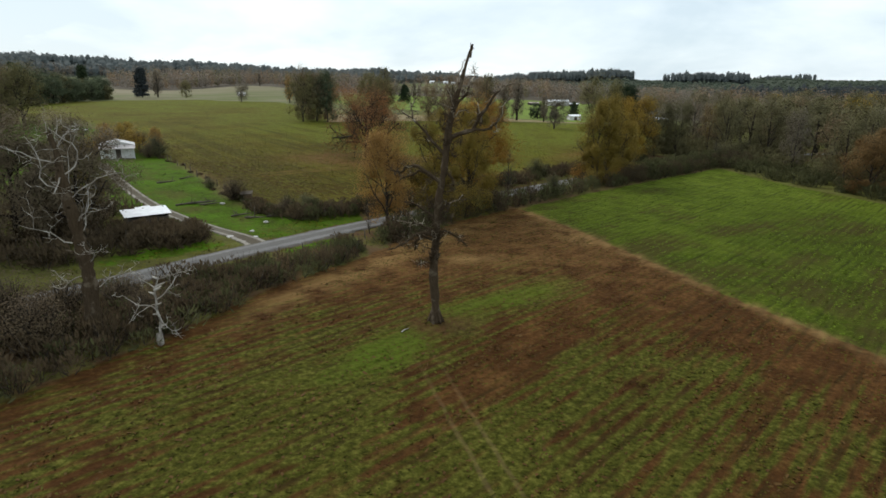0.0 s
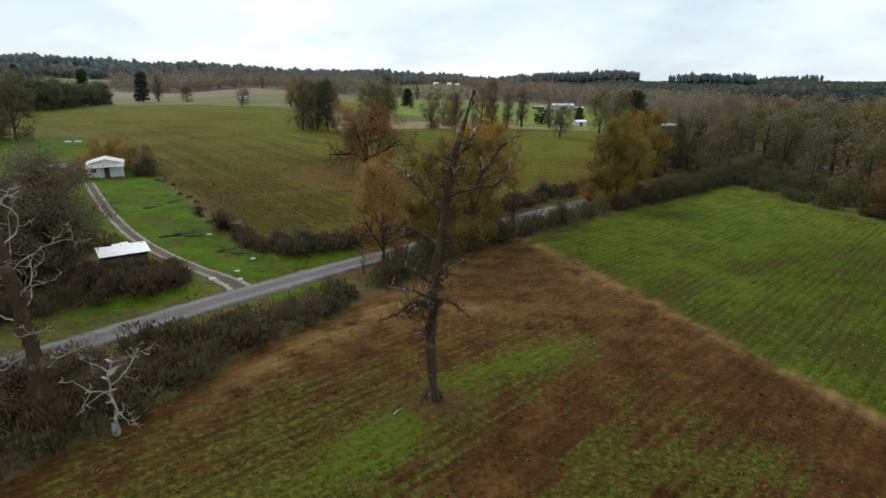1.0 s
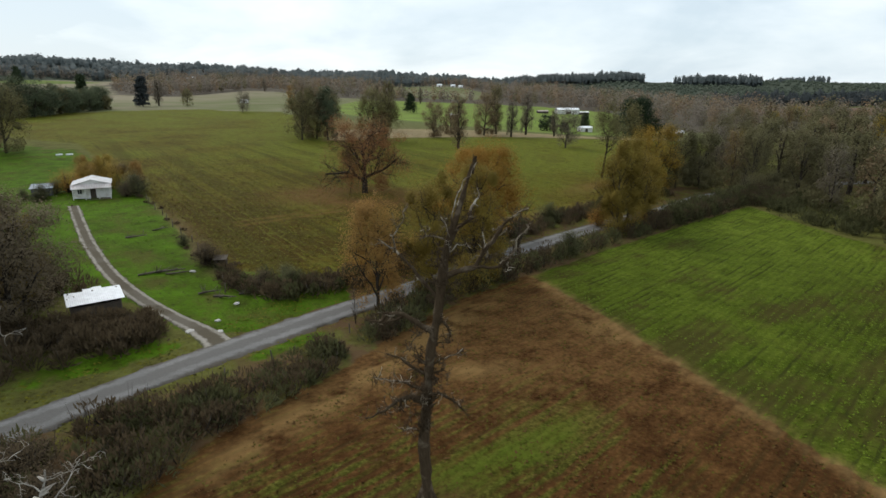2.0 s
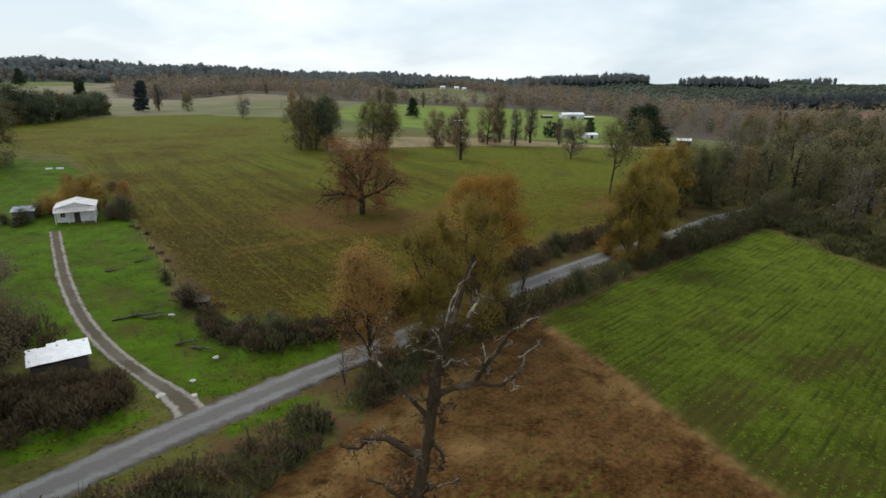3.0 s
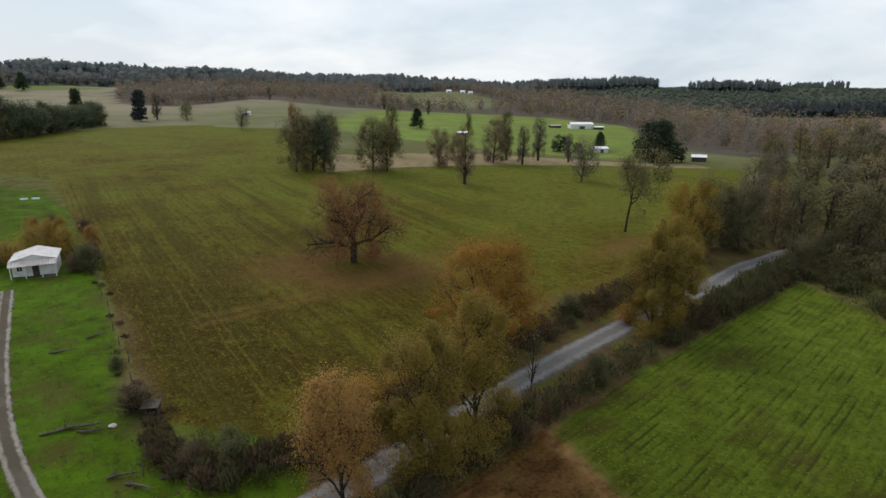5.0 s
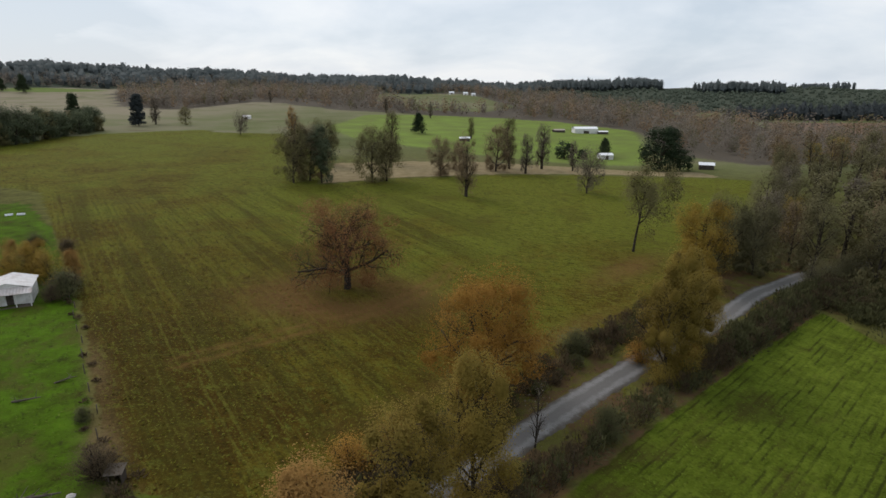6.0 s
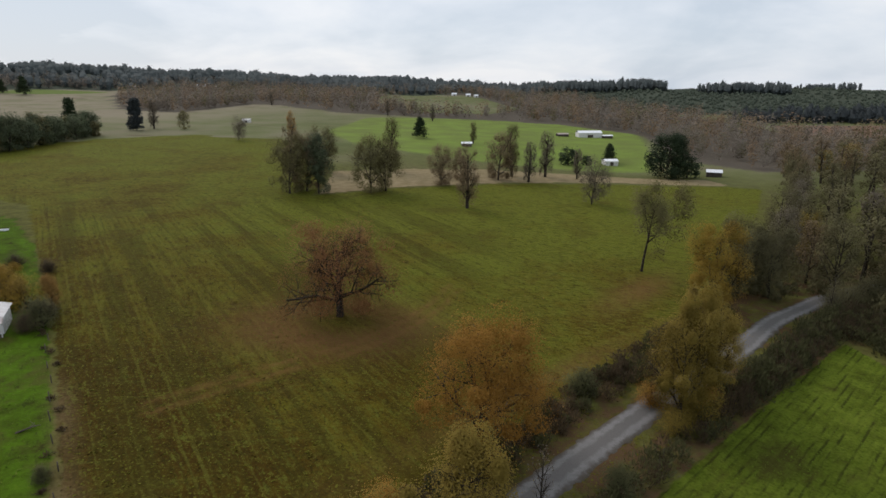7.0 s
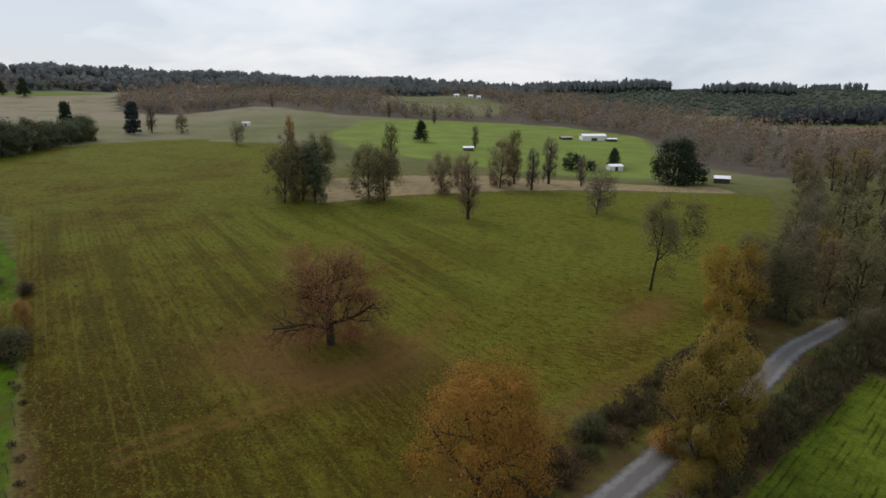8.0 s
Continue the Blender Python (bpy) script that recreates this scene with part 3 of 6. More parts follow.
def build_ground():
    gx, gy = spread(-85, 100, 1.15, (-3200, 3200), 1.085), spread(8, 175, 1.15, (-300, 4700), 1.045)
    X, Y = np.meshgrid(gx, gy)
    Z = ground(X, Y)
    rng = np.random.default_rng(4)
    near = smooth(400, 150, np.hypot(X, Y - 60))
    br, gr = edge_distance(BROWN_FIELD, X, Y), edge_distance(GREEN_FIELD, X, Y)
    # clods
    Z = Z + near * rng.normal(0, 0.035, X.shape)
    nx, ny = len(gx), len(gy)
    i = np.arange(nx * ny).reshape(ny, nx)
    F = np.stack([i[:-1, :-1], i[:-1, 1:], i[1:, 1:], i[1:, :-1]], -1).reshape(-1, 4)
    me = bpy.data.meshes.new("ground")
    me.vertices.add(nx * ny)
    me.vertices.foreach_set("co", np.stack([X, Y, Z], -1).reshape(-1).astype(np.float32))
    me.loops.add(F.size)
    me.loops.foreach_set("vertex_index", F.reshape(-1).astype(np.int32))
    me.polygons.add(len(F))
    me.polygons.foreach_set("loop_start", np.arange(0, F.size, 4, dtype=np.int32))
    me.update(calc_edges=True)
    me.shade_smooth()

    def blot(x, y, a, b, turn=0.0):
        c, s = math.cos(radians(turn)), math.sin(radians(turn))
        u, v = (X - x) * c + (Y - y) * s, -(X - x) * s + (Y - y) * c
        return np.exp(-(u / a) ** 2 - (v / b) ** 2)

    step = lambda d, w: smooth(-w, w, d)
    masks = {
        "brown": step(br + 1.2, 1.6), "green": step(gr + 0.2, 1.0), "meadow": step(edge_distance(MEADOW, X, Y), 2.0),
        "lawn": np.maximum(np.maximum(step(edge_distance(LAWN, X, Y), 1.5), step(edge_distance(LAWN_FAR, X, Y), 5)), 0.9 * blot(-29.5, 60.2, 7.5, 2.6, 42) + 0.75 * blot(-14.5, 64.5, 7.0, 1.7, 50) + 0.6 * blot(-20, 84.3, 7.0, 1.4, -6)),
        "straw": step(edge_distance(STRAW, X, Y), 3), "pasture": step(edge_distance(PASTURE, X, Y), 12),
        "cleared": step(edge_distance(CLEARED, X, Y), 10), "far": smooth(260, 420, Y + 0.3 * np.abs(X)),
        "seam": np.exp(-((gr + 0.5) / 0.75) ** 2) * (br > -3),
        "weed": np.clip(0.25 + 0.6 * blot(-9, 33, 9, 14, -40) + 0.55 * blot(12, 32, 14, 9, 40) + 0.5 * blot(9, 51, 9, 6, 45) + 0.4 * blot(-3, 24, 9, 7)
                        - 0.8 * blot(5, 38, 18, 2.2, 56) - 0.7 * blot(22, 52, 20, 5, -66) - 0.6 * blot(2, 66, 16, 6, 45), 0, 1),
        "lush": np.clip(0.9 * blot(-4, 38, 6.5, 2.8, 52) + 0.8 * blot(8, 51, 8, 2.4, 47) + 0.45 * blot(1, 47, 6, 2.2, 47) + 0.35 * blot(-9, 45, 6, 1.6, 47) + 0.6 * blot(19, 33, 3, 1.6, 30), 0, 1),
        "straw_edge": np.clip(0.8 * np.exp(-((br - 1.6) / 1.5) ** 2) * ((X - Y) < -50) * smooth(84, 68, Y) * smooth(38, 52, Y) + 0.9 * blot(3, 61, 3, 1.3, 15), 0, 1),
        "pale_stubble": smooth(44, 64, Y) * smooth(90, 76, Y),
        "crest": smooth(62, 118, Y),
        "litter": blot(-0.2, 43.2, 2.6, 1.9), "wheel": blot(2, 27, 9, 4, 107),
        "fresh": smooth(88, 230, Y + 0.25 * np.abs(X + 20)) - 0.55 * smooth(0, -60, X) * smooth(220, 110, Y) - 0.55 * smooth(-30, -110, X) * smooth(420, 240, Y),
        "roadside": np.maximum(smooth(17, 9, line_distance(ROAD, X, Y)) * smooth(-24, -12, X), smooth(-3.5, -1.0, edge_distance(ROADSIDE, X, Y))),
        "track": np.maximum(np.exp(-(line_distance(TRACK, X, Y) / 0.7) ** 2), np.exp(-(line_distance(TRACK, X - 2.0, Y + 1.6) / 0.7) ** 2)),
        "drilled": smooth(265, 180, Y) * smooth(25, -10, X),
        "plantation": np.maximum(step(edge_distance(PLANTATION, X, Y), 25), step(edge_distance(RIDGE, X, Y) + 10, 15)),
        "leaf_floor": step(np.minimum(edge_distance(VALLEY, X, Y) + 5, -edge_distance(CLEARING, X, Y)), 12),
        "hill_green": step(edge_distance(HILL_GREEN, X, Y), 8),
        "pale_hill": np.clip(smooth(-160, -330, X) * smooth(470, 560, Y) + 0.8 * blot(-205, 690, 75, 75) + 0.45 * blot(-30, 580, 150, 40), 0, 1),
        "tan": np.clip(1.0 * blot(-33.5, 92, 7, 1.5, 126) + 0.7 * blot(-44, 108, 9, 1.2, 126) + 0.8 * blot(-27, 84, 4, 1.5, 150), 0, 1),
        "rust": np.clip(1.5 * blot(-17.8, 137, 13.5, 9) * (1 - 0.97 * blot(-17.8, 138, 10, 6)) + 0.6 * blot(38, 160, 14, 4, 50) + 0.5 * blot(14, 121, 22, 2.5, 45), 0, 1),
    }
    for n, v in masks.items():
        a = me.attributes.new(n, "FLOAT", "POINT")
        a.data.foreach_set("value", v.reshape(-1).astype(np.float32))
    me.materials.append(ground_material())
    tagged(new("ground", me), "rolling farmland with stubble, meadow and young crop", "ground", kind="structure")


build_ground()


def curve_through(pts, step=1.0):
    """A smooth line through the points, in even steps."""
    p = [Vector((*q, 0)) for q in pts]
    p = [2 * p[0] - p[1]] + p + [2 * p[-1] - p[-2]]
    out = []
    for i in range(1, len(p) - 2):
        n = max(2, int((p[i + 1] - p[i]).length / step))
        for k in range(n):
            t = k / n
            out.append(0.5 * (2 * p[i] + (p[i + 1] - p[i - 1]) * t + (2 * p[i - 1] - 5 * p[i] + 4 * p[i + 1] - p[i + 2]) * t * t
                              + (3 * p[i] - p[i - 1] - 3 * p[i + 1] + p[i + 2]) * t ** 3))
    return out + [p[-2]]


def lane(name, pts, width, mat, crown, label, lift=0.05, flare=0.0):
    line = curve_through(pts)
    rng = np.random.default_rng(7)
    v, f, across = [], [], []
    cols = 9
    for i, p in enumerate(line):
        d = (line[min(i + 1, len(line) - 1)] - line[max(i - 1, 0)]).normalized()
        n = Vector((d.y, -d.x, 0))
        for k in range(cols):
            u = -1 + 2 * k / (cols - 1)
            w = width / 2 * (1 + (0.17 * rng.normal() if abs(u) == 1 else 0)) * (1 + flare * max(0.0, 1 - i / 7))
            q = p + n * (u * w)
            v.append((q.x, q.y, gz(q.x, q.y) + lift + crown * (1 - u * u) - 0.20 * (abs(u) == 1)))
            across.append(u)
    for i in range(len(line) - 1):
        for k in range(cols - 1):
            a = i * cols + k
            f.append((a, a + 1, a + cols + 1, a + cols))
    me = mesh_of(name, v, f, mat, True)
    at = me.attributes.new("across", "FLOAT", "POINT")
    at.data.foreach_set("value", np.array(across, np.float32))
    return tagged(new(name, me), label, name, kind="structure")


def gravel_material(name, track, edge, middle, where, wide, stray):
    k = Mat(name)
    u = k.node("ShaderNodeAttribute", attribute_name="across").outputs["Fac"]
    w = k.math("ADD", k.math("ABSOLUTE", u, 0), k.math("MULTIPLY", k.math("SUBTRACT", k.noise(0.9, 5.0, 0.65), 0.5), stray))
    t = k.math("ABSOLUTE", k.math("SUBTRACT", w, where), 0)
    t = k.math("MULTIPLY", k.span(t, wide, wide * 0.2), k.span(k.noise(0.5, 5.0, 0.7), 0.34, 0.56, 0.35, 1.0))
    fine, big = k.noise(7.0, 6.0, 0.75), k.noise(0.25, 4.0)
    col = k.mix(k.span(w, where, 0.98), middle, edge)
    col = k.mix(t, col, track)
    col = k.mix(k.span(fine, 0.3, 0.75, 0.0, 0.35), col, tuple(0.45 * c for c in middle))
    col = k.mix(k.span(big, 0.45, 0.7, 0.0, 0.35), col, tuple(0.6 * c for c in track))
    return k.finish(col, 0.9, fine, 0.06, 0.8)


DRIVE = [(-20.6, 63.8), (-22.2, 65.7), (-24.6, 67.8), (-28.9, 71.0), (-33.8, 75.1), (-39.4, 80.6), (-45.3, 87.4), (-53.5, 98), (-65, 114.2), (-68.6, 119.3)]
lane("road", ROAD, 4.7, gravel_material("road_gravel", (0.205, 0.199, 0.192), (0.074, 0.059, 0.040), (0.136, 0.129, 0.121), 0.46, 0.28, 0.60), 0.10,
            "grey gravel country road with paler wheel tracks")
lane("driveway", DRIVE, 2.3, gravel_material("drive_gravel", (0.300, 0.276, 0.238), (0.060, 0.066, 0.022), (0.092, 0.078, 0.056), 0.58, 0.28, 0.60), 0.03,
             "rutted gravel driveway with a grassy middle", 0.07, 0.6)


# ---- trees ----
# rows of kids, from, ratio, angle, wander, lift, pieces
BROAD = [(12, 0.12, 0.72, 52, 0.05, 0.02, 6), (6, 0.2, 0.52, 46, 0.16, 0.07, 4), (4, 0.2, 0.5, 45, 0.22, 0.04, 3), (0, 0, 0, 0, 0.25, 0.0, 2)]
PLAIN = [(11, 0.08, 0.60, 46, 0.05, 0.02, 5), (5, 0.2, 0.5, 45, 0.16, 0.08, 3), (0, 0, 0, 0, 0.22, 0.03, 2)]
LEGGY = [(11, 0.40, 0.58, 54, 0.10, 0.0, 6), (5, 0.2, 0.55, 48, 0.20, 0.03, 4), (3, 0.2, 0.5, 45, 0.25, 0.0, 2), (0, 0, 0, 0, 0.22, 0.0, 2)]
WOODY = [(9, 0.08, 0.60, 46, 0.05, 0.02, 4), (3, 0.3, 0.5, 45, 0.16, 0.08, 2), (0, 0, 0, 0, 0.22, 0.03, 1)]
TALL = [(18, 0.08, 0.30, 38, 0.03, 0.03, 7), (4, 0.2, 0.55, 40, 0.14, 0.15, 3), (0, 0, 0, 0, 0.2, 0.08, 2)]
SPREADING = [(13, 0.15, 0.95, 66, 0.04, 0.02, 6), (8, 0.18, 0.50, 48, 0.20, 0.06, 5), (6, 0.15, 0.5, 48, 0.24, 0.05, 3), (4, 0.15, 0.6, 40, 0.25, 0.02, 2),
             (0, 0, 0, 0, 0.2, 0.0, 2)]


def tree_meshes(name, seed, spec, h, w, leaf, leaves, size, clump, bark=BARK, r0=0.02, fill=0.55, full=0.5, foot=0.10, lean=0.03, billows=34):
    """Trunk and crown. full: the share of leaves in billows that fill the crown's outline; foot: where the crown begins."""
    rng = np.random.default_rng(seed)
    wood = Wood()
    limb(rng, wood, np.zeros(3), np.array((lean, 0.02, 1.0)), h * fill, h * r0, 0, spec)
    tips = np.array(wood.tips)
    k = (w * 0.46 / np.percentile(np.hypot(tips[:, 0], tips[:, 1]), 94), h * 0.97 / tips[:, 2].max())
    sc = (k[0], k[0], k[1])
    trunk = wood.mesh("trunk", bark, sc)
    tips = tips * np.array(sc)
    n1 = int(leaves * (1 - full))
    cen = tips[rng.integers(0, len(tips), n1)] + rng.normal(0, clump, (n1, 3))
    face = (cen - np.array((0, 0, 0.42 * h))) * np.array((1, 1, w / h))
    n2, m = leaves - n1, billows
    u = foot + (0.95 - foot) * rng.uniform(0, 1, m)
    prof = np.sqrt(np.clip(1 - ((u - 0.46) / 0.56) ** 2, 0.03, 1))
    a, r = rng.uniform(0, 6.28, m), w * 0.44 * prof * np.sqrt(rng.uniform(0.2, 1, m))
    billow = np.stack([r * np.cos(a) + lean * h * u, r * np.sin(a), h * u], 1)
    q = rng.integers(0, m, n2)
    off = rng.normal(0, 1, (n2, 3))
    shell = off / np.linalg.norm(off, axis=1)[:, None] * (1.55 * rng.uniform(0.55, 1.08, n2) ** 0.5)[:, None]
    off = np.where(rng.random(n2)[:, None] < 0.65, shell, off) * np.array((0.073 * w, 0.073 * w, 0.058 * h)) * rng.uniform(0.5, 1.45, m)[q][:, None]
    out = billow[q] + off
    cen = np.concatenate([cen, out])
    face = np.concatenate([face, off / (0.07 * w) + 0.8 * (out - np.array((0, 0, 0.42 * h))) / (0.5 * w)])
    keep = cen[:, 2] > 0.03 * h
    return trunk, leaf_mesh("crown", cen[keep], size, rng, leaf, facing=face[keep])


def conifer_meshes(seed, h, w, leaves, size, leaf=LEAF_DARK, taper=0.8):
    rng = np.random.default_rng(seed)
    wood = Wood()
    wood.tube([(0, 0, 0), (0, 0, h * 0.5), (0.05, 0, h * 0.97)], [h * 0.016, h * 0.01, 0.02], 6)
    cen = []
    for i in range(int(h * 5)):
        z = h * rng.uniform(0.07, 0.95)
        r = w / 2 * (1 - z / h) ** taper * rng.uniform(0.7, 1.15)
        a = rng.uniform(0, 6.28)
        d = np.array((math.cos(a), math.sin(a), 0))
        wood.tube([(0, 0, z), d * r * 0.6 + (0, 0, z + 0.03 * h), d * r + (0, 0, z - 0.01 * h)], [0.05, 0.03, 0.012], 3)
        n = max(3, int(leaves / (h * 5)))
        u = np.sqrt(rng.uniform(0.02, 1, n))[:, None]
        cen.append(d * r * u + np.array((0, 0, z)) + rng.normal(0, 0.06 * w, (n, 3)) * (1, 1, 0.7))
    return wood.mesh("trunk", BARK), leaf_mesh("crown", np.concatenate(cen), size, rng, leaf, 0.5)


def plant(meshes, x, y, label, group="", turn=0.0, scale=1.0, name="tree", sink=0.1):
    t = thing(name, x, y, label, "tree", group, gz(x, y) - sink, turn, scale)
    part("trunk", meshes[0], None, t)
    part("crown", meshes[1], None, t)
    return t


def at(x, y, turn=0.0, scale=1.0, sink=0.1, tall=1.0):
    return Matrix.Translation((x, y, gz(x, y) - sink)) @ pose(0, 0, 0, 0, 0, turn) @ Matrix.Diagonal((scale, scale, scale * tall, 1))


# -- the dead tree in the stubble field --
def crooked(rng, wood, pale, p, d, length, r0, level, depth=3, side_wood=None):
    """A dead limb: bent, broken, with bleached twigs."""
    n = 8 if level < 1 else 6 if level < 2 else 4
    pts, rad = [p], [r0]
    for i in range(n):
        d = d + rng.normal(0, 0.30 if level == 0 else 0.38, 3) + np.array((0, 0, 0.10 if level == 0 else 0.08))
        d = d / np.linalg.norm(d)
        p = p + d * length / n
        pts.append(p), rad.append(r0 * (1 - 0.75 * (i + 1) / n))
        if level < depth and i > (1 if level == 0 else 0):
            for _ in range(int(rng.choice(3, p=(0.2, 0.6, 0.2) if depth > 2 else (0.4, 0.52, 0.08)))):
                side = rng.normal(size=3)
                nd = d * 0.45 + side / np.linalg.norm(side)
                crooked(rng, pale if rad[-1] * 0.6 < 0.038 and rng.random() < 0.8 else (side_wood or wood), pale, p, nd / np.linalg.norm(nd), length * rng.uniform(0.26, 0.55), max(rad[-1] * 0.6, 0.024), level + 1, depth, side_wood)
    wood.tube(pts, rad, 6 if level == 0 else 4 if level == 1 else 3)


def dead_tree(x, y, height, lean, base_r, limbs, seed, label, bark, broken=True, limb_bark=None, twig_bark=BARK_CREAM, depth=3, bow=0.0):
    rng = np.random.default_rng(seed)
    t = thing("dead_tree", x, y, label, "tree", z=gz(x, y) - 0.05)
    n = 40
    axis = []
    for i in range(n + 1):
        u = i / n
        wob = 0.07 * math.sin(9 * u + seed) + 0.05 * math.sin(23 * u)
        axis.append(np.array((lean[0] * u ** 2.9 - bow * math.sin(math.pi * min(u / 0.6, 1)) + wob, lean[1] * u + 0.1 * math.sin(7 * u), height * u)))
    rad = [base_r * (1.45 - 0.45 * smooth(0, 0.06, i / n)) * (1 - 0.32 * min(1, i / n / 0.62) - 0.44 * float(smooth(0.68, 1.0, i / n))) for i in range(n + 1)]
    w = Wood()
    lump = np.random.default_rng(seed + 9)
    rad = [r * (1 + 0.10 * math.sin(0.9 * i + seed) * lump.random() + 0.08 * lump.normal()) for i, r in enumerate(rad)]
    w.tube(axis, rad, 12)
    for k in range(9):          # stubs of broken limbs
        i = int(lump.integers(8, n - 3))
        a = lump.uniform(0, 6.28)
        d = np.array((math.cos(a), math.sin(a), 0.35))
        w.tube([axis[i], axis[i] + d * (rad[i] + 0.12), axis[i] + d * (rad[i] + lump.uniform(0.25, 0.6))], [0.10, 0.08, 0.035], 5)
    for k in range(7):          # buttress roots
        a = k * 0.9 + rng.uniform(-0.2, 0.2)
        d = np.array((math.cos(a), math.sin(a), 0))
        w.tube([d * base_r * 0.7 + (0, 0, 0.9), d * base_r * 1.25 + (0, 0, 0.3), d * base_r * 2.0 - (0, 0, 0.1)], [0.16, 0.17, 0.06], 5)
    if broken:                  # splintered top
        for k in range(5):
            s = axis[-1] + rng.normal(0, 0.05, 3)
            w.tube([s - (0, 0, 0.5), s + (0.05 * k, 0.02, 0.25 + 0.22 * rng.random())], [0.06, 0.012], 4)
    me = w.mesh("trunk", bark)
    jit = np.random.default_rng(seed + 1)
    for v in me.vertices:
        v.co.x += jit.normal(0, 0.022)
        v.co.y += jit.normal(0, 0.022)
    part("trunk", me, None, t)
    for h, az, length, rise, r in limbs:
        i = h / height * n
        p = axis[int(i)] + (axis[min(int(i) + 1, n)] - axis[int(i)]) * (i - int(i))
        d = np.array((math.cos(radians(az)) * math.cos(radians(rise)), math.sin(radians(az)) * math.cos(radians(rise)), math.sin(radians(rise))))
        lw, pale, fork = Wood(), Wood(), Wood()
        crooked(rng, lw, pale, p, d, length, r, 0, depth, fork)
        b = part("limb", lw.mesh("limb", limb_bark or bark), None, t)
        if fork.v:
            tagged(part("twig_spray", fork.mesh("twig_spray", limb_bark or bark), None, b), kind="stuff")
        if pale.v:
            tagged(part("twig_spray", pale.mesh("twig_spray", twig_bark), None, b, "bleached bare twigs"), kind="stuff")
    return t


def bent_limb(tree, path, r0, r1, seed, twigs=0, swing=0.5, length=1.0, pale_from=2.0):
    """A limb along a bent line of (x, z), swinging out of its plane, with bleached twigs towards its end."""
    rng = np.random.default_rng(seed)
    k = len(path)
    u = path[0][1] / 20.6
    stem = 2.65 * u ** 2.9 - 0.06 * math.sin(math.pi * min(u / 0.6, 1))
    if abs(path[0][0] - stem) < 1.0:      # root the limb in the trunk
        path = [(stem, path[0][1])] + path[1:]
    drift = np.cumsum(rng.normal(0, 0.12, k)) + swing * np.linspace(0, 1, k)
    coarse = [np.array((x, drift[i], z)) for i, (x, z) in enumerate(path)]
    pts = []
    for i in range(k - 1):
        for u in (0.0, 0.33, 0.67):
            pts.append(coarse[i] * (1 - u) + coarse[i + 1] * u + rng.normal(0, 0.035, 3) * (i + u > 0))
    pts.append(coarse[-1])
    n = len(pts)
    rad = [(r0 + (r1 - r0) * i / (n - 1)) * (1 + 0.12 * rng.normal()) for i in range(n)]
    w, pale, fork = Wood(), Wood(), Wood()
    cut_at = min(n, max(2, int(pale_from * n)))
    w.tube(pts[:cut_at], rad[:cut_at], 6)
    if cut_at < n:
        pale.tube(pts[cut_at - 1:], rad[cut_at - 1:], 5)
    for j in range(twigs):
        i = int(n * (0.35 + 0.65 * (j + rng.random()) / twigs)) - 1
        side = rng.normal(size=3) + np.array((0, 0, 0.5))
        crooked(rng, pale if rng.random() < 0.7 else fork, pale, pts[i], side / np.linalg.norm(side), length * rng.uniform(0.6, 1.3), max(0.45 * rad[i], 0.028), 1, 2)
    fine = Wood()
    for j in range(34 + 6 * twigs):     # hair-thin dead twigs
        i = int(rng.integers(n // 4, n))
        d = rng.normal(size=3) + np.array((0, 0, 0.25))
        q, line = pts[i], [pts[i]]
        for _ in range(3):
            d = d / np.linalg.norm(d) + rng.normal(0, 0.35, 3)
            q = q + d * length * rng.uniform(0.18, 0.42)
            line.append(q)
        fine.tube(line, [0.017, 0.014, 0.010, 0.005], 3)
    b = part("limb", w.mesh("limb", BARK_DEAD), None, tree)
    tagged(part("twig_spray", fine.mesh("twig_spray", BARK_DEAD), None, b), kind="stuff")
    if fork.v:
        tagged(part("twig_spray", fork.mesh("twig_spray", BARK_DEAD), None, b), kind="stuff")
    if pale.v:
        tagged(part("twig_spray", pale.mesh("twig_spray", BARK_CREAM), None, b, "bleached bare twigs"), kind="stuff")


_r = np.random.default_rng(77)
STUBS = [(h, _r.uniform(0, 360), _r.uniform(0.7, 1.9) * (1.25 if 6 < h < 8 or 10.5 < h < 13.5 else 0.8), _r.uniform(-15, 40), _r.uniform(0.035, 0.065)) for h in _r.uniform(4.2, 17.5, 34)]
hero = dead_tree(-0.6, 44.0, 20.6, (2.65, 0.1), 0.36, STUBS, 3, "tall dead grey tree with a broken top in stubble", BARK_DEAD, bow=0.06, twig_bark=BARK_DEAD)
bent_limb(hero, [(1.25, 16.6), (1.42, 17.7), (1.72, 18.8), (2.05, 19.7), (2.5, 20.3)], 0.055, 0.02, 31, 0, -0.22, 0.2, 0.4)
bent_limb(hero, [(1.45, 17.2), (1.75, 18.4), (2.2, 19.6), (2.75, 20.7)], 0.06, 0.02, 32, 0, -0.16, 0.2, 0.4)
bent_limb(hero, [(0.4, 13.2), (-0.2, 14.2), (-0.9, 15.1), (-1.7, 15.9), (-2.5, 16.4)], 0.14, 0.04, 1, 3, 0.4, 0.9, 0.75)
bent_limb(hero, [(-1.6, 15.8), (-1.7, 16.7), (-1.2, 17.5), (-1.0, 18.3)], 0.055, 0.025, 2, 4, 0.2, 0.6, 0.2)
bent_limb(hero, [(0.4, 14.0), (1.4, 14.6), (2.7, 15.0), (3.2, 15.9), (3.9, 16.8), (4.3, 17.5), (4.9, 18.0), (5.5, 18.3)], 0.19, 0.035, 3, 6, 0.3, 0.9, 0.82)
bent_limb(hero, [(2.7, 15.0), (3.9, 15.1), (4.4, 15.5), (4.8, 16.0), (4.9, 16.8), (5.5, 17.5)], 0.10, 0.025, 4, 5, -0.8, 0.8, 0.55)
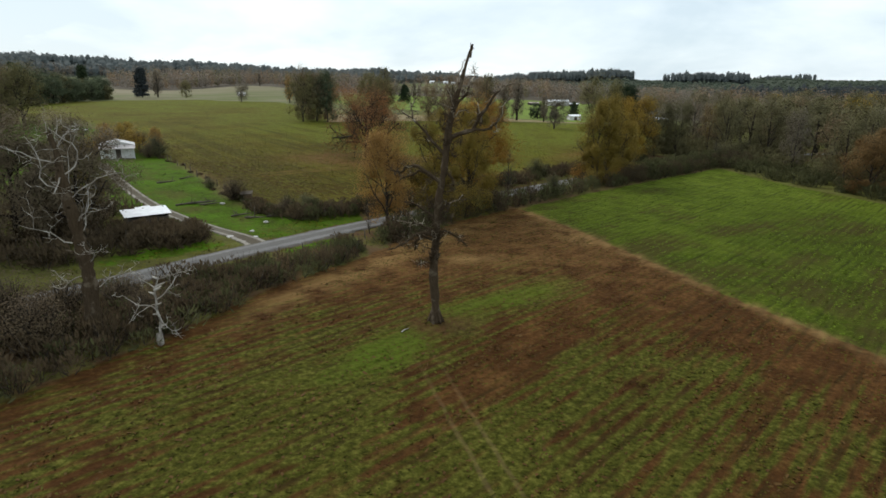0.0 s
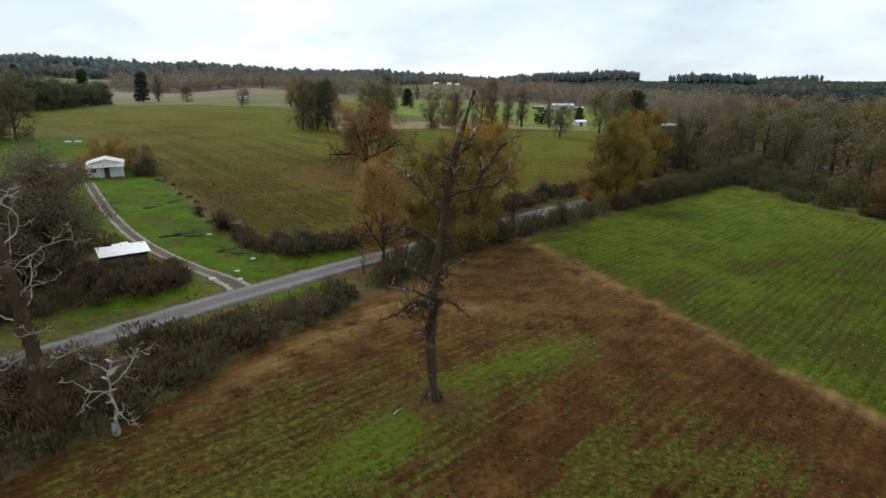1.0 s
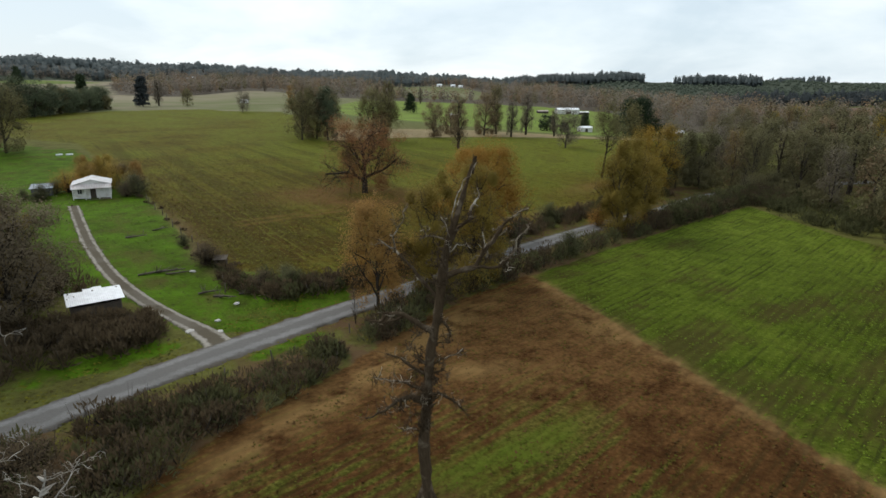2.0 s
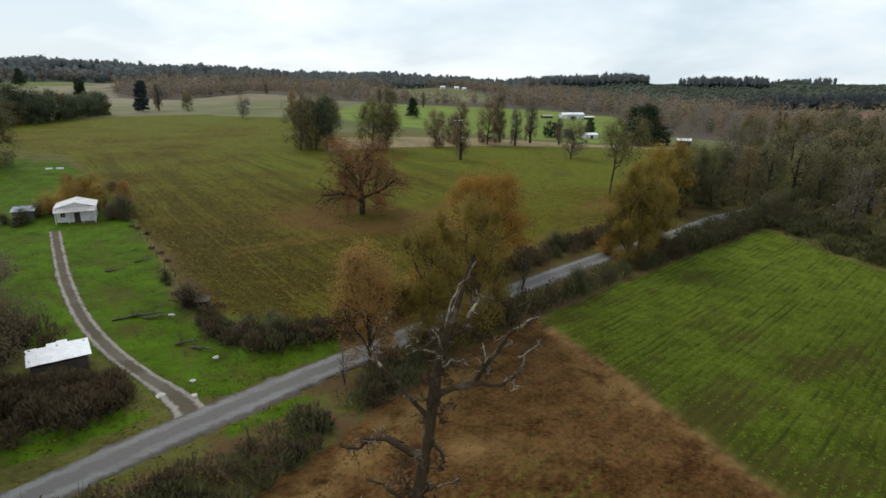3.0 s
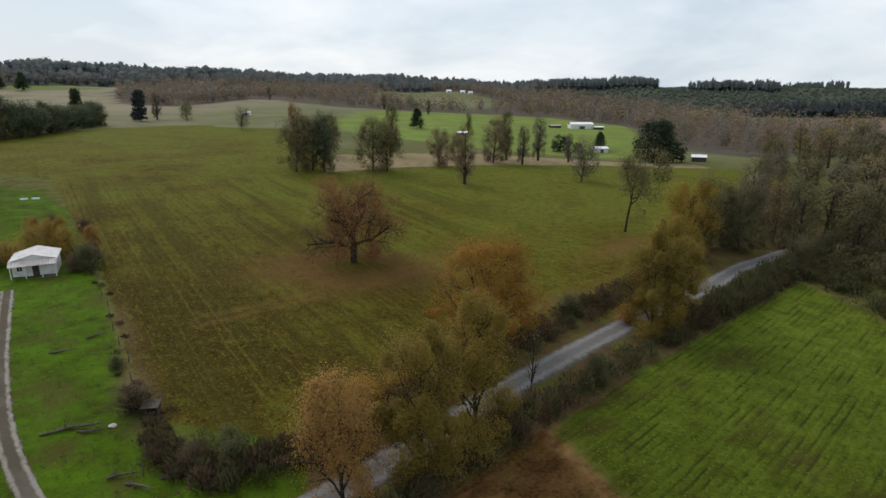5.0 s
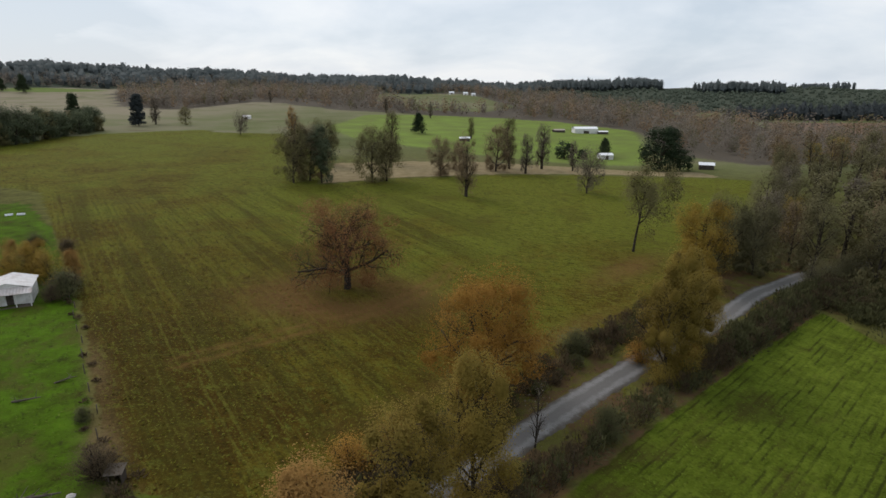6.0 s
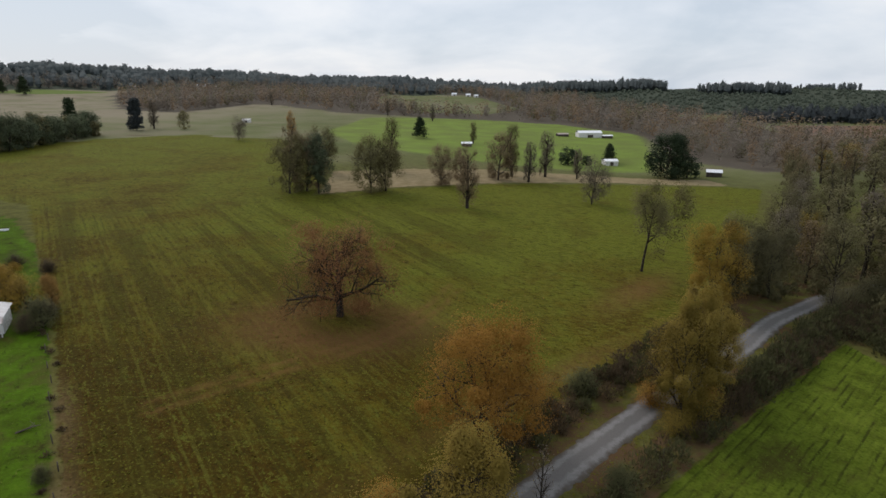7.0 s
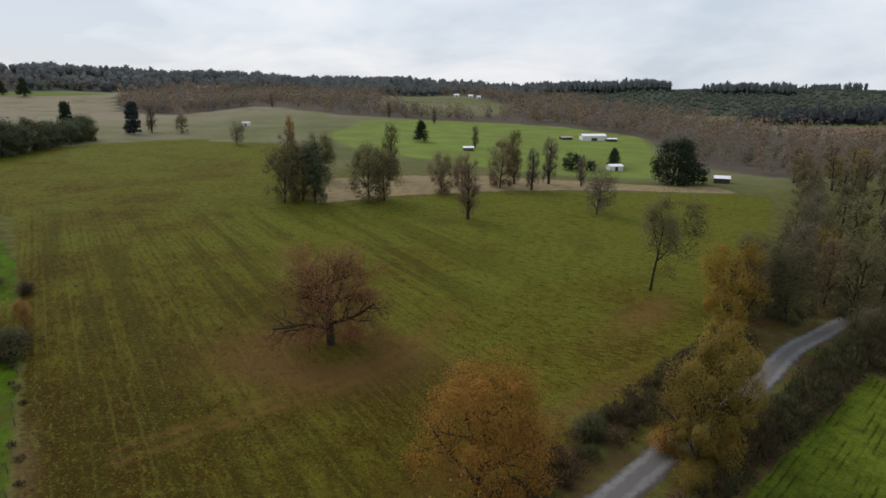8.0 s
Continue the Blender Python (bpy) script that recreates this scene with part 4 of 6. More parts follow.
bent_limb(hero, [(3.3, 15.3), (3.4, 16.0), (3.1, 17.0)], 0.06, 0.025, 5, 3, 0.3, 0.6, 0.4)
bent_limb(hero, [(0.8, 16.4), (1.8, 17.1), (2.4, 17.6), (2.5, 18.3), (2.9, 18.8), (2.8, 19.3)], 0.12, 0.03, 6, 3, 0.2, 0.6, 0.6)
bent_limb(hero, [(0.6, 15.3), (1.4, 15.9), (1.8, 16.4), (2.2, 16.5)], 0.07, 0.03, 7, 3, -0.6, 0.6, 0.4)
bent_limb(hero, [(0.9, 16.5), (0.4, 16.9), (-0.2, 16.8)], 0.06, 0.025, 8, 3, -0.3, 0.6, 0.3)
bent_limb(hero, [(1.0, 16.5), (1.2, 17.3), (0.9, 18.0)], 0.05, 0.025, 9, 2, -0.5, 0.5, 0.3)
bent_limb(hero, [(-0.1, 11.2), (-1.2, 12.4), (-2.0, 12.5), (-2.5, 12.0), (-3.2, 12.2)], 0.16, 0.05, 10, 5, -0.4, 0.7)
bent_limb(hero, [(-0.2, 11.3), (-1.2, 12.0), (-1.7, 11.7), (-2.7, 11.2)], 0.10, 0.04, 11, 4, 0.6, 0.6)
bent_limb(hero, [(0.2, 11.5), (0.9, 11.8), (1.3, 11.5), (1.4, 10.9)], 0.12, 0.05, 12, 3, -0.3, 0.5)
bent_limb(hero, [(-0.2, 8.3), (-0.9, 9.1), (-1.5, 9.4), (-2.3, 9.6)], 0.11, 0.04, 13, 4, 0.5, 0.6)
bent_limb(hero, [(0.0, 9.0), (0.8, 9.5), (1.7, 9.8), (2.1, 10.3)], 0.06, 0.025, 14, 3, 0.3, 0.6, 0.5)
bent_limb(hero, [(-0.2, 7.0), (-0.9, 7.4), (-1.6, 7.2), (-2.3, 6.6), (-3.4, 6.2)], 0.16, 0.05, 15, 7, -0.6, 0.7)
bent_limb(hero, [(-0.2, 6.7), (-1.0, 7.0), (-1.5, 6.5), (-1.6, 5.7)], 0.12, 0.05, 16, 5, 0.5, 0.6)
bent_limb(hero, [(-0.2, 7.4), (-1.2, 7.9), (-2.1, 8.0), (-3.0, 8.3)], 0.09, 0.03, 17, 7, 0.2, 0.8, 0.6)
bent_limb(hero, [(0.0, 7.2), (0.8, 7.5), (1.6, 7.1), (2.2, 6.6)], 0.11, 0.035, 18, 6, -0.4, 0.7)
bent_limb(hero, [(-0.1, 7.0), (-0.3, 7.6), (0.1, 8.1)], 0.09, 0.04, 19, 5, -1.2, 0.6)
bent_limb(hero, [(-0.3, 4.6), (-0.8, 4.9), (-1.4, 4.5)], 0.05, 0.02, 20, 4, 0.4, 0.7, 0.5)
dead_tree(-25.0, 39.4, 14.5, (-1.2, 0.4), 0.58,
          [(12.4, 170, 4.6, 20, 0.065), (11.6, 15, 4.4, 25, 0.065), (10.4, 190, 5.0, 8, 0.065), (10.0, 350, 4.2, 20, 0.058), (9.0, 165, 4.6, 15, 0.058), (8.4, 10, 3.6, 5, 0.050),
           (7.0, 195, 4.2, 0, 0.058), (5.6, 5, 3.0, 0, 0.050), (4.6, 180, 3.4, -5, 0.050), (13.4, 60, 3.0, 40, 0.050), (11.5, 280, 3.6, 20, 0.058), (7.5, 60, 3.6, 10, 0.050),
           (12.8, 130, 3.2, 35, 0.050), (3.6, 20, 3.0, -8, 0.043)],
          11, "dead tree with bleached branches beside the road", BARK_DEAD, True, BARK_PALE, BARK_PALE, 2)
dead_tree(-19.9, 38.4, 5.4, (0.3, 0.2), 0.085,
          [(2.6, 170, 2.6, 15, 0.058), (3.4, 5, 2.8, 18, 0.058), (4.2, 200, 2.0, 35, 0.043), (4.8, 20, 1.8, 40, 0.036), (2.0, 330, 2.2, -8, 0.043), (3.0, 260, 2.0, 20, 0.043)],
          5, "small dead tree with a bleached trunk", BARK_PALE, False, None, BARK_PALE, 2)

# -- trees along the road and in the meadow --
olive_a = tree_meshes("olive", 21, BROAD, 14.8, 8.6, LEAF_OLIVE, 40000, 0.15, 0.5, foot=0.0, full=0.78, billows=30)
olive_b = tree_meshes("olive", 22, BROAD, 15.2, 8.4, LEAF_OLIVE, 40000, 0.15, 0.5, foot=0.0, full=0.78, billows=30)
gold_a = tree_meshes("gold", 23, BROAD, 13.5, 10.5, LEAF_GOLD, 30000, 0.17, 0.5, foot=0.02, full=0.6)
orange_a = tree_meshes("orange", 24, BROAD, 14.6, 15.2, LEAF_RUST, 52000, 0.15, 0.55, fill=0.5, foot=0.03, full=0.6)
dull_a = tree_meshes("dull", 27, BROAD, 14.0, 8.5, LEAF_WOOD, 24000, 0.18, 0.6, foot=0.0, full=0.65)
brown_a = tree_meshes("brown", 25, BROAD, 13.0, 6.8, LEAF_FADED, 26000, 0.14, 0.55, full=0.5)
russet_a = tree_meshes("russet", 26, BROAD, 13.4, 11.5, LEAF_THICKET, 34000, 0.17, 0.6, full=0.66, foot=0.04)
russet_b = tree_meshes("rusty", 28, BROAD, 13.0, 10.0, LEAF_OAK, 20000, 0.19, 0.6, full=0.72, foot=0.02, billows=30)
plant(brown_a, -7.2, 74.5, "slender tree with thinning orange-brown leaves by the road")
plant(olive_a, -1.6, 79.2, "olive-leaved tree on the road verge")
plant(olive_b, 3.9, 85.6, "tall tree with olive and golden leaves by the road")
plant(orange_a, 4.9, 106.0, "broad orange-leaved tree behind the road", scale=1.06)
plant(olive_b, 32.4, 117.0, "dense olive-leaved tree overhanging the road", turn=140, scale=1.08)
plant(olive_a, 29.6, 113.0, "olive-leaved tree close to the road", turn=60, scale=1.02)
plant(olive_b, 36.5, 121.0, "smaller olive-leaved tree on the verge", turn=250, scale=0.8)
plant(gold_a, 49.2, 152.5, "golden-leaved tree at the bend of the road", turn=30, scale=1.18)
plant(dull_a, 56.5, 159.5, "dull olive tree before the wood", turn=200, scale=1.2)
plant(dull_a, 62.0, 158.5, "dull olive tree at the road bend", turn=80, scale=1.1)
plant(russet_b, 78.5, 108.0, "rust-brown tree at the wood's edge", turn=40, scale=1.0)
plant(russet_b, 84.5, 99.0, "broad rust-brown tree at the wood's edge", turn=160, scale=1.12)
plant(gold_a, -74.5, 141.0, "golden tree behind the house", turn=90, scale=0.5)
plant(brown_a, -66.8, 139.5, "orange-brown tree behind the house", turn=10, scale=0.46)
plant(brown_a, -80.5, 142.5, "orange-brown tree behind the house", turn=210, scale=0.5)
plant(russet_a, -41.3, 66.0, "brown-leaved tree beside the shed", turn=20, scale=1.05)
plant(russet_a, -47.0, 63.0, "brown-leaved tree behind the roadside scrub", turn=120, scale=1.1)
plant(olive_a, -44.0, 71.0, "thin olive tree beside the shed", turn=220, scale=0.8)

red = tree_meshes("red", 31, SPREADING, 16.5, 19.0, LEAF_RED, 36000, 0.17, 0.8, r0=0.030, fill=0.42, full=0.5, foot=0.10)
plant(red, -17.9, 140.6, "wide spreading oak, nearly bare, with russet leaves in the meadow", scale=1.06)
grey_a = tree_meshes("grey", 32, BROAD, 18.0, 12.5, LEAF_GREY, 7000, 0.28, 0.7)
olive_far = [tree_meshes("row", 33 + i, BROAD, 18.0, 13.0, m, 12000, 0.31, 0.75, full=0.66, foot=0.02) for i, m in enumerate((LEAF_ROW, LEAF_ROW, LEAF_BROWN))]
tall = [tree_meshes("tall", 37 + i, TALL, 22.0, 8.0, m, 8000, 0.32, 0.6) for i, m in enumerate((LEAF_FADED, LEAF_ROW, LEAF_GREY, LEAF_BROWN))]
hedge_b = tree_meshes("hedge", 56, BROAD, 15.0, 8.0, LEAF_HEDGE, 9500, 0.3, 0.7, full=0.7, foot=0.02)
lean_tree = tree_meshes("lone", 41, LEGGY, 15.0, 9.6, LEAF_ROW, 9000, 0.22, 0.5, fill=0.7, full=0.45, foot=0.40, lean=0.24, billows=16)
plant(lean_tree, 41.6, 172.6, "thin leaning olive tree alone in the meadow", turn=-10, scale=1.42)
plant(grey_a, 44.8, 243.0, "half-bare tree at the meadow's edge", turn=10, scale=0.98)
plant(tall[3], 3.5, 229.6, "thin brownish tree in the meadow", turn=60, scale=0.92)
ROW = "trees along the meadow's far edge"
for me, x, y, s, lab in ((tall[3], -62, 268, 1.02, "tall brown tree with a thin crown"), (olive_far[2], -51.5, 247, 1.1, "brownish tree with a full crown"), (olive_far[0], -56, 242, 1.12, "dark olive tree with a full crown"), (hedge_b, -46.5, 243.5, 1.35, "dark olive tree with a full crown"),
                         (tall[0], -101, 402, 0.80, "tall narrow tree with orange leaves"), (olive_far[0], -29.8, 249, 1.12, "olive tree with a gapped crown"),
                         (olive_far[1], -25, 252, 1.05, "olive tree with a gapped crown"), (tall[1], -29.2, 297, 1.04, "tall olive tree with a thin crown"),
                         (olive_far[2], -6.2, 268, 0.86, "brownish tree with a full crown"), (olive_far[2], 15.9, 286, 1.08, "brownish tree with a full crown"),
                         (tall[1], 22.2, 297, 1.0, "tall olive tree with a thin crown"), (tall[2], 36.7, 301, 0.9, "tall grey tree with few leaves"),
                         (tall[2], 28, 284, 0.75, "tall grey tree with few leaves"), (tall[1], 7, 418, 0.62, "tall olive tree with a thin crown"),
                         (tall[2], 50, 300, 0.6, "tall grey tree with few leaves"), (olive_far[2], 1, 284, 0.7, "brownish tree with a full crown")):
    plant(me, x, y, lab, ROW, turn=(x * 37) % 360, scale=s)

FAR_FIELD = ((-206.0, 690.0, 0.7), (-28.0, 590.0, 0.7), (-75.0, 640.0, 0.7))
fir = conifer_meshes(51, 13.5, 12.0, 5200, 0.6)
column = conifer_meshes(58, 21.0, 10.5, 10000, 0.8, LEAF_FIR, 0.3)
cypress = conifer_meshes(52, 21.0, 13.5, 5200, 0.9)
yew = tree_meshes("evergreen", 53, PLAIN, 20.0, 20.0, LEAF_DARK, 14000, 0.62, 1.2, full=0.88, foot=0.02, billows=90)
laurel = tree_meshes("evergreen", 54, PLAIN, 9.0, 11.0, LEAF_DARK, 2000, 0.7, 0.9, full=0.75, foot=0.02)
plant(fir, -27.5, 440, "dark green conifer in the pasture")
plant(column, -216, 439, "tall dark cypress on the pasture's edge", turn=50)
plant(yew, 93.5, 319, "large round dark evergreen tree beside a hut")
plant(olive_far[1], -55.8, 287, "dark green tree behind the meadow's edge", turn=99, scale=1.1)
plant(laurel, 56, 359, "low dark evergreen by the hut")
plant(laurel, 66, 362, "low dark evergreen by the hut", scale=0.6, turn=80)
plant(fir, 82, 380, "small dark conifer behind the hut", scale=0.75)
plant(laurel, 104, 322, "low dark evergreen at the wood's edge", turn=140, scale=1.1)
plant(olive_far[0], -190, 452, "olive tree on the far pasture", scale=0.72)
plant(olive_far[0], -129, 185.5, "tall olive-brown tree at the lawn's far side", turn=40, scale=1.12)
plant(olive_far[2], -138, 189, "tall brownish tree at the lawn's far side", turn=170, scale=1.1)
plant(olive_far[1], -147, 184, "tall olive tree at the lawn's far side", turn=250, scale=1.05)
for x, y, s in FAR_FIELD:
    plant(tall[2] if s < 0.8 else grey_a, x, y, "bare tree standing in the far pasture", turn=(x * 31) % 360, scale=s)
plant(grey_a, -130, 393, "bare tree on the far pasture", scale=0.88)
plant(tall[2], -211, 452, "thin bare tree on the far pasture", scale=0.9)
plant(fir, -573, 820, "dark conifer on the hillside", scale=1.7)
plant(fir, -610, 830, "dark conifer on the hillside", scale=1.3)
plant(cypress, -239, 408, "dark narrow conifer in the far hedge", scale=1.05)
HEDGE = "trees of the far hedge"
hedge_a = tree_meshes("hedge", 55, PLAIN, 14.0, 14.0, LEAF_HEDGE, 6000, 0.45, 0.9, full=0.75, foot=0.02)
hedge_c = tree_meshes("hedge", 57, PLAIN, 13.0, 10.0, LEAF_ROW, 5000, 0.45, 0.9, full=0.75, foot=0.02)
rng = np.random.default_rng(60)
for i in range(24):
    u = i / 23
    x, y = -216 + 3 * u - abs(rng.normal(0, 7)), 402 - 108 * u + rng.normal(0, 3)
    plant(hedge_c if i % 4 == 2 else hedge_a, x, y, "dull olive tree in a far hedge" if i % 4 == 2 else "dark green broad tree in a far hedge", HEDGE, turn=rng.uniform(0, 360), scale=(0.85 + 0.5 * u) * rng.uniform(0.75, 1.2))

# -- the wood --
kinds = [tree_meshes("wood", 70 + i, WOODY, 17.0, w, m, 3 * n, 0.29, 0.75, full=0.62, foot=0.03) for i, (m, w, n) in enumerate((
    (LEAF_GREY, 9.0, 1800), (LEAF_BROWN, 9.5, 1900), (LEAF_WOOD, 9.5, 2000), (LEAF_WOOD, 8.5, 1900), (LEAF_OLIVE, 8.5, 1900), (LEAF_WOOD, 8.5, 1900), (LEAF_BROWN, 9.0, 1900)))]
names = ["bare grey-brown tree of the wood", "brown-leaved tree of the wood", "full dull olive tree of the wood", "slender dull olive tree of the wood",
         "dull green tree of the wood", "dull olive tree of the wood", "rust-brown tree of the wood"]
WOOD_EDGE = [(58, 158), (58, 168), (80, 198), (100, 235), (128, 292), (150, 340), (240, 360), (260, 220), (230, 100), (170, 20), (122, 0), (104, 50), (88, 92), (80, 112), (76, 130), (74, 146), (78, 158), (66, 158)]
simple = [(4, 0.3, 0.4, 45, 0.05, 0.02, 3), (0, 0, 0, 0, 0.15, 0.08, 2)]
inner = [tree_meshes("wood", 90 + i, simple, 17.0, 9.5, m, 1500, 0.56, 0.9, full=0.75, foot=0.2) for i, m in enumerate((LEAF_GREY, LEAF_BROWN, LEAF_WOOD, LEAF_WOOD, LEAF_OLIVE, LEAF_WOOD, LEAF_BROWN))]
first = {}
rng = np.random.default_rng(71)
placed = []
tries = 0
while len(placed) < 290 and tries < 30000:
    tries += 1
    x, y = rng.uniform(55, 260), rng.uniform(0, 360)
    deep = float(edge_distance(WOOD_EDGE, np.array(x), np.array(y)))
    if deep < 1.0:
        continue
    gap = 4.8 if np.hypot(x - 80, y - 140) < 90 else 9.5
    if any((x - a) ** 2 + (y - b) ** 2 < gap * gap for a, b in placed):
        continue
    placed.append((x, y))
    k = int(rng.choice(7, p=(0.09, 0.10, 0.31, 0.18, 0.07, 0.17, 0.08)))
    s, turn = rng.uniform(0.72, 1.0), rng.uniform(0, 360)
    back = deep > 13 or x > 135
    mine, k = k, (k, back)
    if k not in first:
        first[k] = plant((inner if back else kinds)[mine], x, y, names[mine], "trees of the wood", turn, s)
    else:
        copy_thing(first[k], Matrix.Translation((x, y, gz(x, y) - 0.1)) @ pose(0, 0, 0, 0, 0, turn) @ Matrix.Scale(s / first[k].scale[0], 4))


# ---- far woods and scrub ----
def far_wood(name, label, spots, leaf, h, w, n, size, seed, pointed=False, closed=True, low=1.2):
    rng = np.random.default_rng(seed)
    out, face, core, skin = [], [], [], []
    turn = np.arange(7) * math.pi / 3
    levels = np.array((0.05, 0.40, 0.72, 0.93))
    wide = np.array((0.80, 0.92, 0.58, 0.10)) if pointed else np.array((0.60, 0.85, 0.80, 0.25))
    for x, y in spots:
        s = rng.uniform(0.62, 1.18) + (0.25 if rng.random() < 0.06 else 0.0)
        hh, ww = h * s, w * s * rng.uniform(0.75, 1.2)
        u = (0.94 if closed else 1.0) - 0.9 * rng.uniform(0, 1, n) ** low
        a = rng.uniform(0, 6.28, n)
        prof = (1 - u) ** 0.55 + 0.12 if pointed else np.sqrt(np.clip(1 - ((u - 0.58) / 0.48) ** 2, 0.02, 1))
        r = ww / 2 * prof * np.sqrt(rng.uniform(0.15, 1, n))
        c = np.stack([x + r * np.cos(a), y + r * np.sin(a), gz(x, y) + hh * u], 1)
        c += rng.normal(0, 0.03 * ww, c.shape)
        ring = 0.34 * ww * wide[:, None] * rng.uniform(0.8, 1.15, (4, 6))[:, (0, 1, 2, 3, 4, 5, 0)]
        p = np.stack([x + ring * np.cos(turn), y + ring * np.sin(turn), gz(x, y) + hh * 0.96 * np.repeat(levels[:, None], 7, 1)], -1)
        q = np.stack([p[:-1, :-1], p[:-1, 1:], p[1:, 1:], p[1:, :-1]], 2).reshape(-1, 4, 3)
        core.append(q)
        skin.append(q.mean(1) - np.array((x, y, gz(x, y) + 0.35 * hh)))
        out.append(c)
        face.append((c - np.array((x, y, gz(x, y) + 0.45 * hh))) * np.array((1, 1, ww / hh)))
    me = leaf_mesh(name, np.concatenate(out), size, rng, leaf, 0.0, 1.0, np.concatenate(face), 0.2, up=0.6, more=(np.concatenate(core), np.concatenate(skin)) if closed else None)
    return tagged(new(name, me), label, "woodland", kind="stuff")


def scatter(poly, n, seed):
    rng = np.random.default_rng(seed)
    p = np.array(poly)
    lo, hi = p.min(0), p.max(0)
    q = rng.uniform(lo, hi, (n * 8, 2))
    q = q[edge_distance(poly, q[:, 0], q[:, 1]) > 0][:n]
    return q


def cut(spots, poly, margin=0.0):
    return spots[edge_distance(poly, spots[:, 0], spots[:, 1]) < -margin]


def valley(n, seed, near=False):
    q = cut(scatter(VALLEY, n, seed), CLEARING)
    return q[(np.hypot(q[:, 0] - 0.3 * q[:, 1], q[:, 1]) < 480) == near]


for seed, n, leaf, label in ((1, 1400, LEAF_FAR_HAZED, "bare grey-brown trees where the valley wood begins"), (2, 850, LEAF_VALLEY, "brown-leaved trees where the valley wood begins"),
                             (3, 330, LEAF_WOOD, "dull green trees where the valley wood begins")):
    far_wood("woodland", label, valley(n, seed, True), leaf, 14, 10, 280, 0.72, 180 + seed, closed=False, low=1.0)
far_wood("woodland", "bare grey-brown woodland on the valley floor", valley(1400, 1), LEAF_FAR_HAZED, 15, 11, 62, 1.55, 81, closed=False, low=1.0)
far_wood("woodland", "autumn woodland with brown leaves on the valley floor", valley(850, 2), LEAF_VALLEY, 15, 11, 62, 1.55, 82, closed=False, low=1.0)
far_wood("woodland", "dull green woodland on the valley floor", valley(330, 3), LEAF_WOOD, 16, 11, 62, 1.55, 83, closed=False, low=1.0)
far_wood("woodland", "scattered bare trees before the valley wood", scatter(STRAGGLERS, 46, 4), LEAF_FAR_HAZED, 12, 9, 110, 1.1, 84, closed=False, low=0.9)
ridge = scatter(RIDGE, 3000, 6)
rim = edge_distance(RIDGE, ridge[:, 0], ridge[:, 1]) < 170
far_wood("conifer_forest", "dark conifer forest along the ridge's foot", ridge[rim][::2], LEAF_PINE_HAZED, 17, 13, 34, 2.4, 86, True)
far_wood("conifer_forest", "round-topped dark trees along the ridge's foot", ridge[rim][1::2], LEAF_PINE_HAZED, 17, 15, 40, 2.4, 78)
far_wood("conifer_forest", "dark conifer forest on the ridge", ridge[~rim], LEAF_PINE_HAZED, 19, 16, 14, 3.2, 85)
far_wood("woodland", "bare grey woodland mixed into the ridge forest", cut(scatter(RIDGE_FOOT, 520, 9), CLEARING), LEAF_FAR_HAZED, 15, 12, 44, 2.0, 79, closed=False)
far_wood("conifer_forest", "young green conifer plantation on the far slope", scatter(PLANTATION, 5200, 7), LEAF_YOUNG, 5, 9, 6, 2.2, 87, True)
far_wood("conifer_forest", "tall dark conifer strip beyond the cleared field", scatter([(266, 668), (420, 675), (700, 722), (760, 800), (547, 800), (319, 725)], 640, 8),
         LEAF_FIR, 15, 10, 40, 1.9, 88, True)
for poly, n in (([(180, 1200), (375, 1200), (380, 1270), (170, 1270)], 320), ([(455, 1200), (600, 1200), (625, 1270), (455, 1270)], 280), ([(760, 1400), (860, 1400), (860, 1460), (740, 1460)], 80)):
    far_wood("conifer_forest", "flat-topped conifer stand on the skyline", scatter(poly, n, n), LEAF_PINE_HAZED, 19, 10, 44, 2.0, 89)


def scrub(name, label, spots, leaf, h, w, n, size, seed, stems=6, slim=3.6):
    """Low tangled growth: sprays of leaves on thin stems."""
    rng = np.random.default_rng(seed)
    v, face = [], []
    for x, y in spots:
        s = rng.uniform(0.5, 1.3)
        hh, ww, z = h * s, w * s * rng.uniform(0.8, 1.3), gz(x, y)
        u = rng.uniform(0, 1, n) ** 0.8
        a, r = rng.uniform(0, 6.28, n), np.sqrt(rng.uniform(0, 1, n))
        r = ww / 2 * r * np.sqrt(np.clip(1 - (u * 0.95) ** 2, 0.03, 1))
        v.append(np.stack([x + r * np.cos(a), y + r * np.sin(a), z + hh * u], 1))
        face.append(v[-1] - np.array((x, y, z)))
    leaves = leaf_mesh(name, np.concatenate(v), size, rng, leaf, 0.0, slim, np.concatenate(face), 0.7, True)
    ob = tagged(new(name, leaves), label, "scrub", kind="stuff")
    w_ = Wood()
    for x, y in spots:
        for k in range(stems):
            a = rng.uniform(0, 6.28)
            d = np.array((math.cos(a), math.sin(a), 0)) * w * rng.uniform(0.1, 0.6)
            hh = h * rng.uniform(0.5, 1.35)
            b = np.array((x, y, gz(x, y) - 0.1))
            w_.tube([b + d * 0.2, b + d * 0.7 + (0, 0, hh * 0.55), b + d + (0, 0, hh)], [0.035, 0.022, 0.008], 3)
    if stems:
        tagged(part("stem_tangle", w_.mesh("stem_tangle", BARK), None, ob), kind="stuff")
    return ob


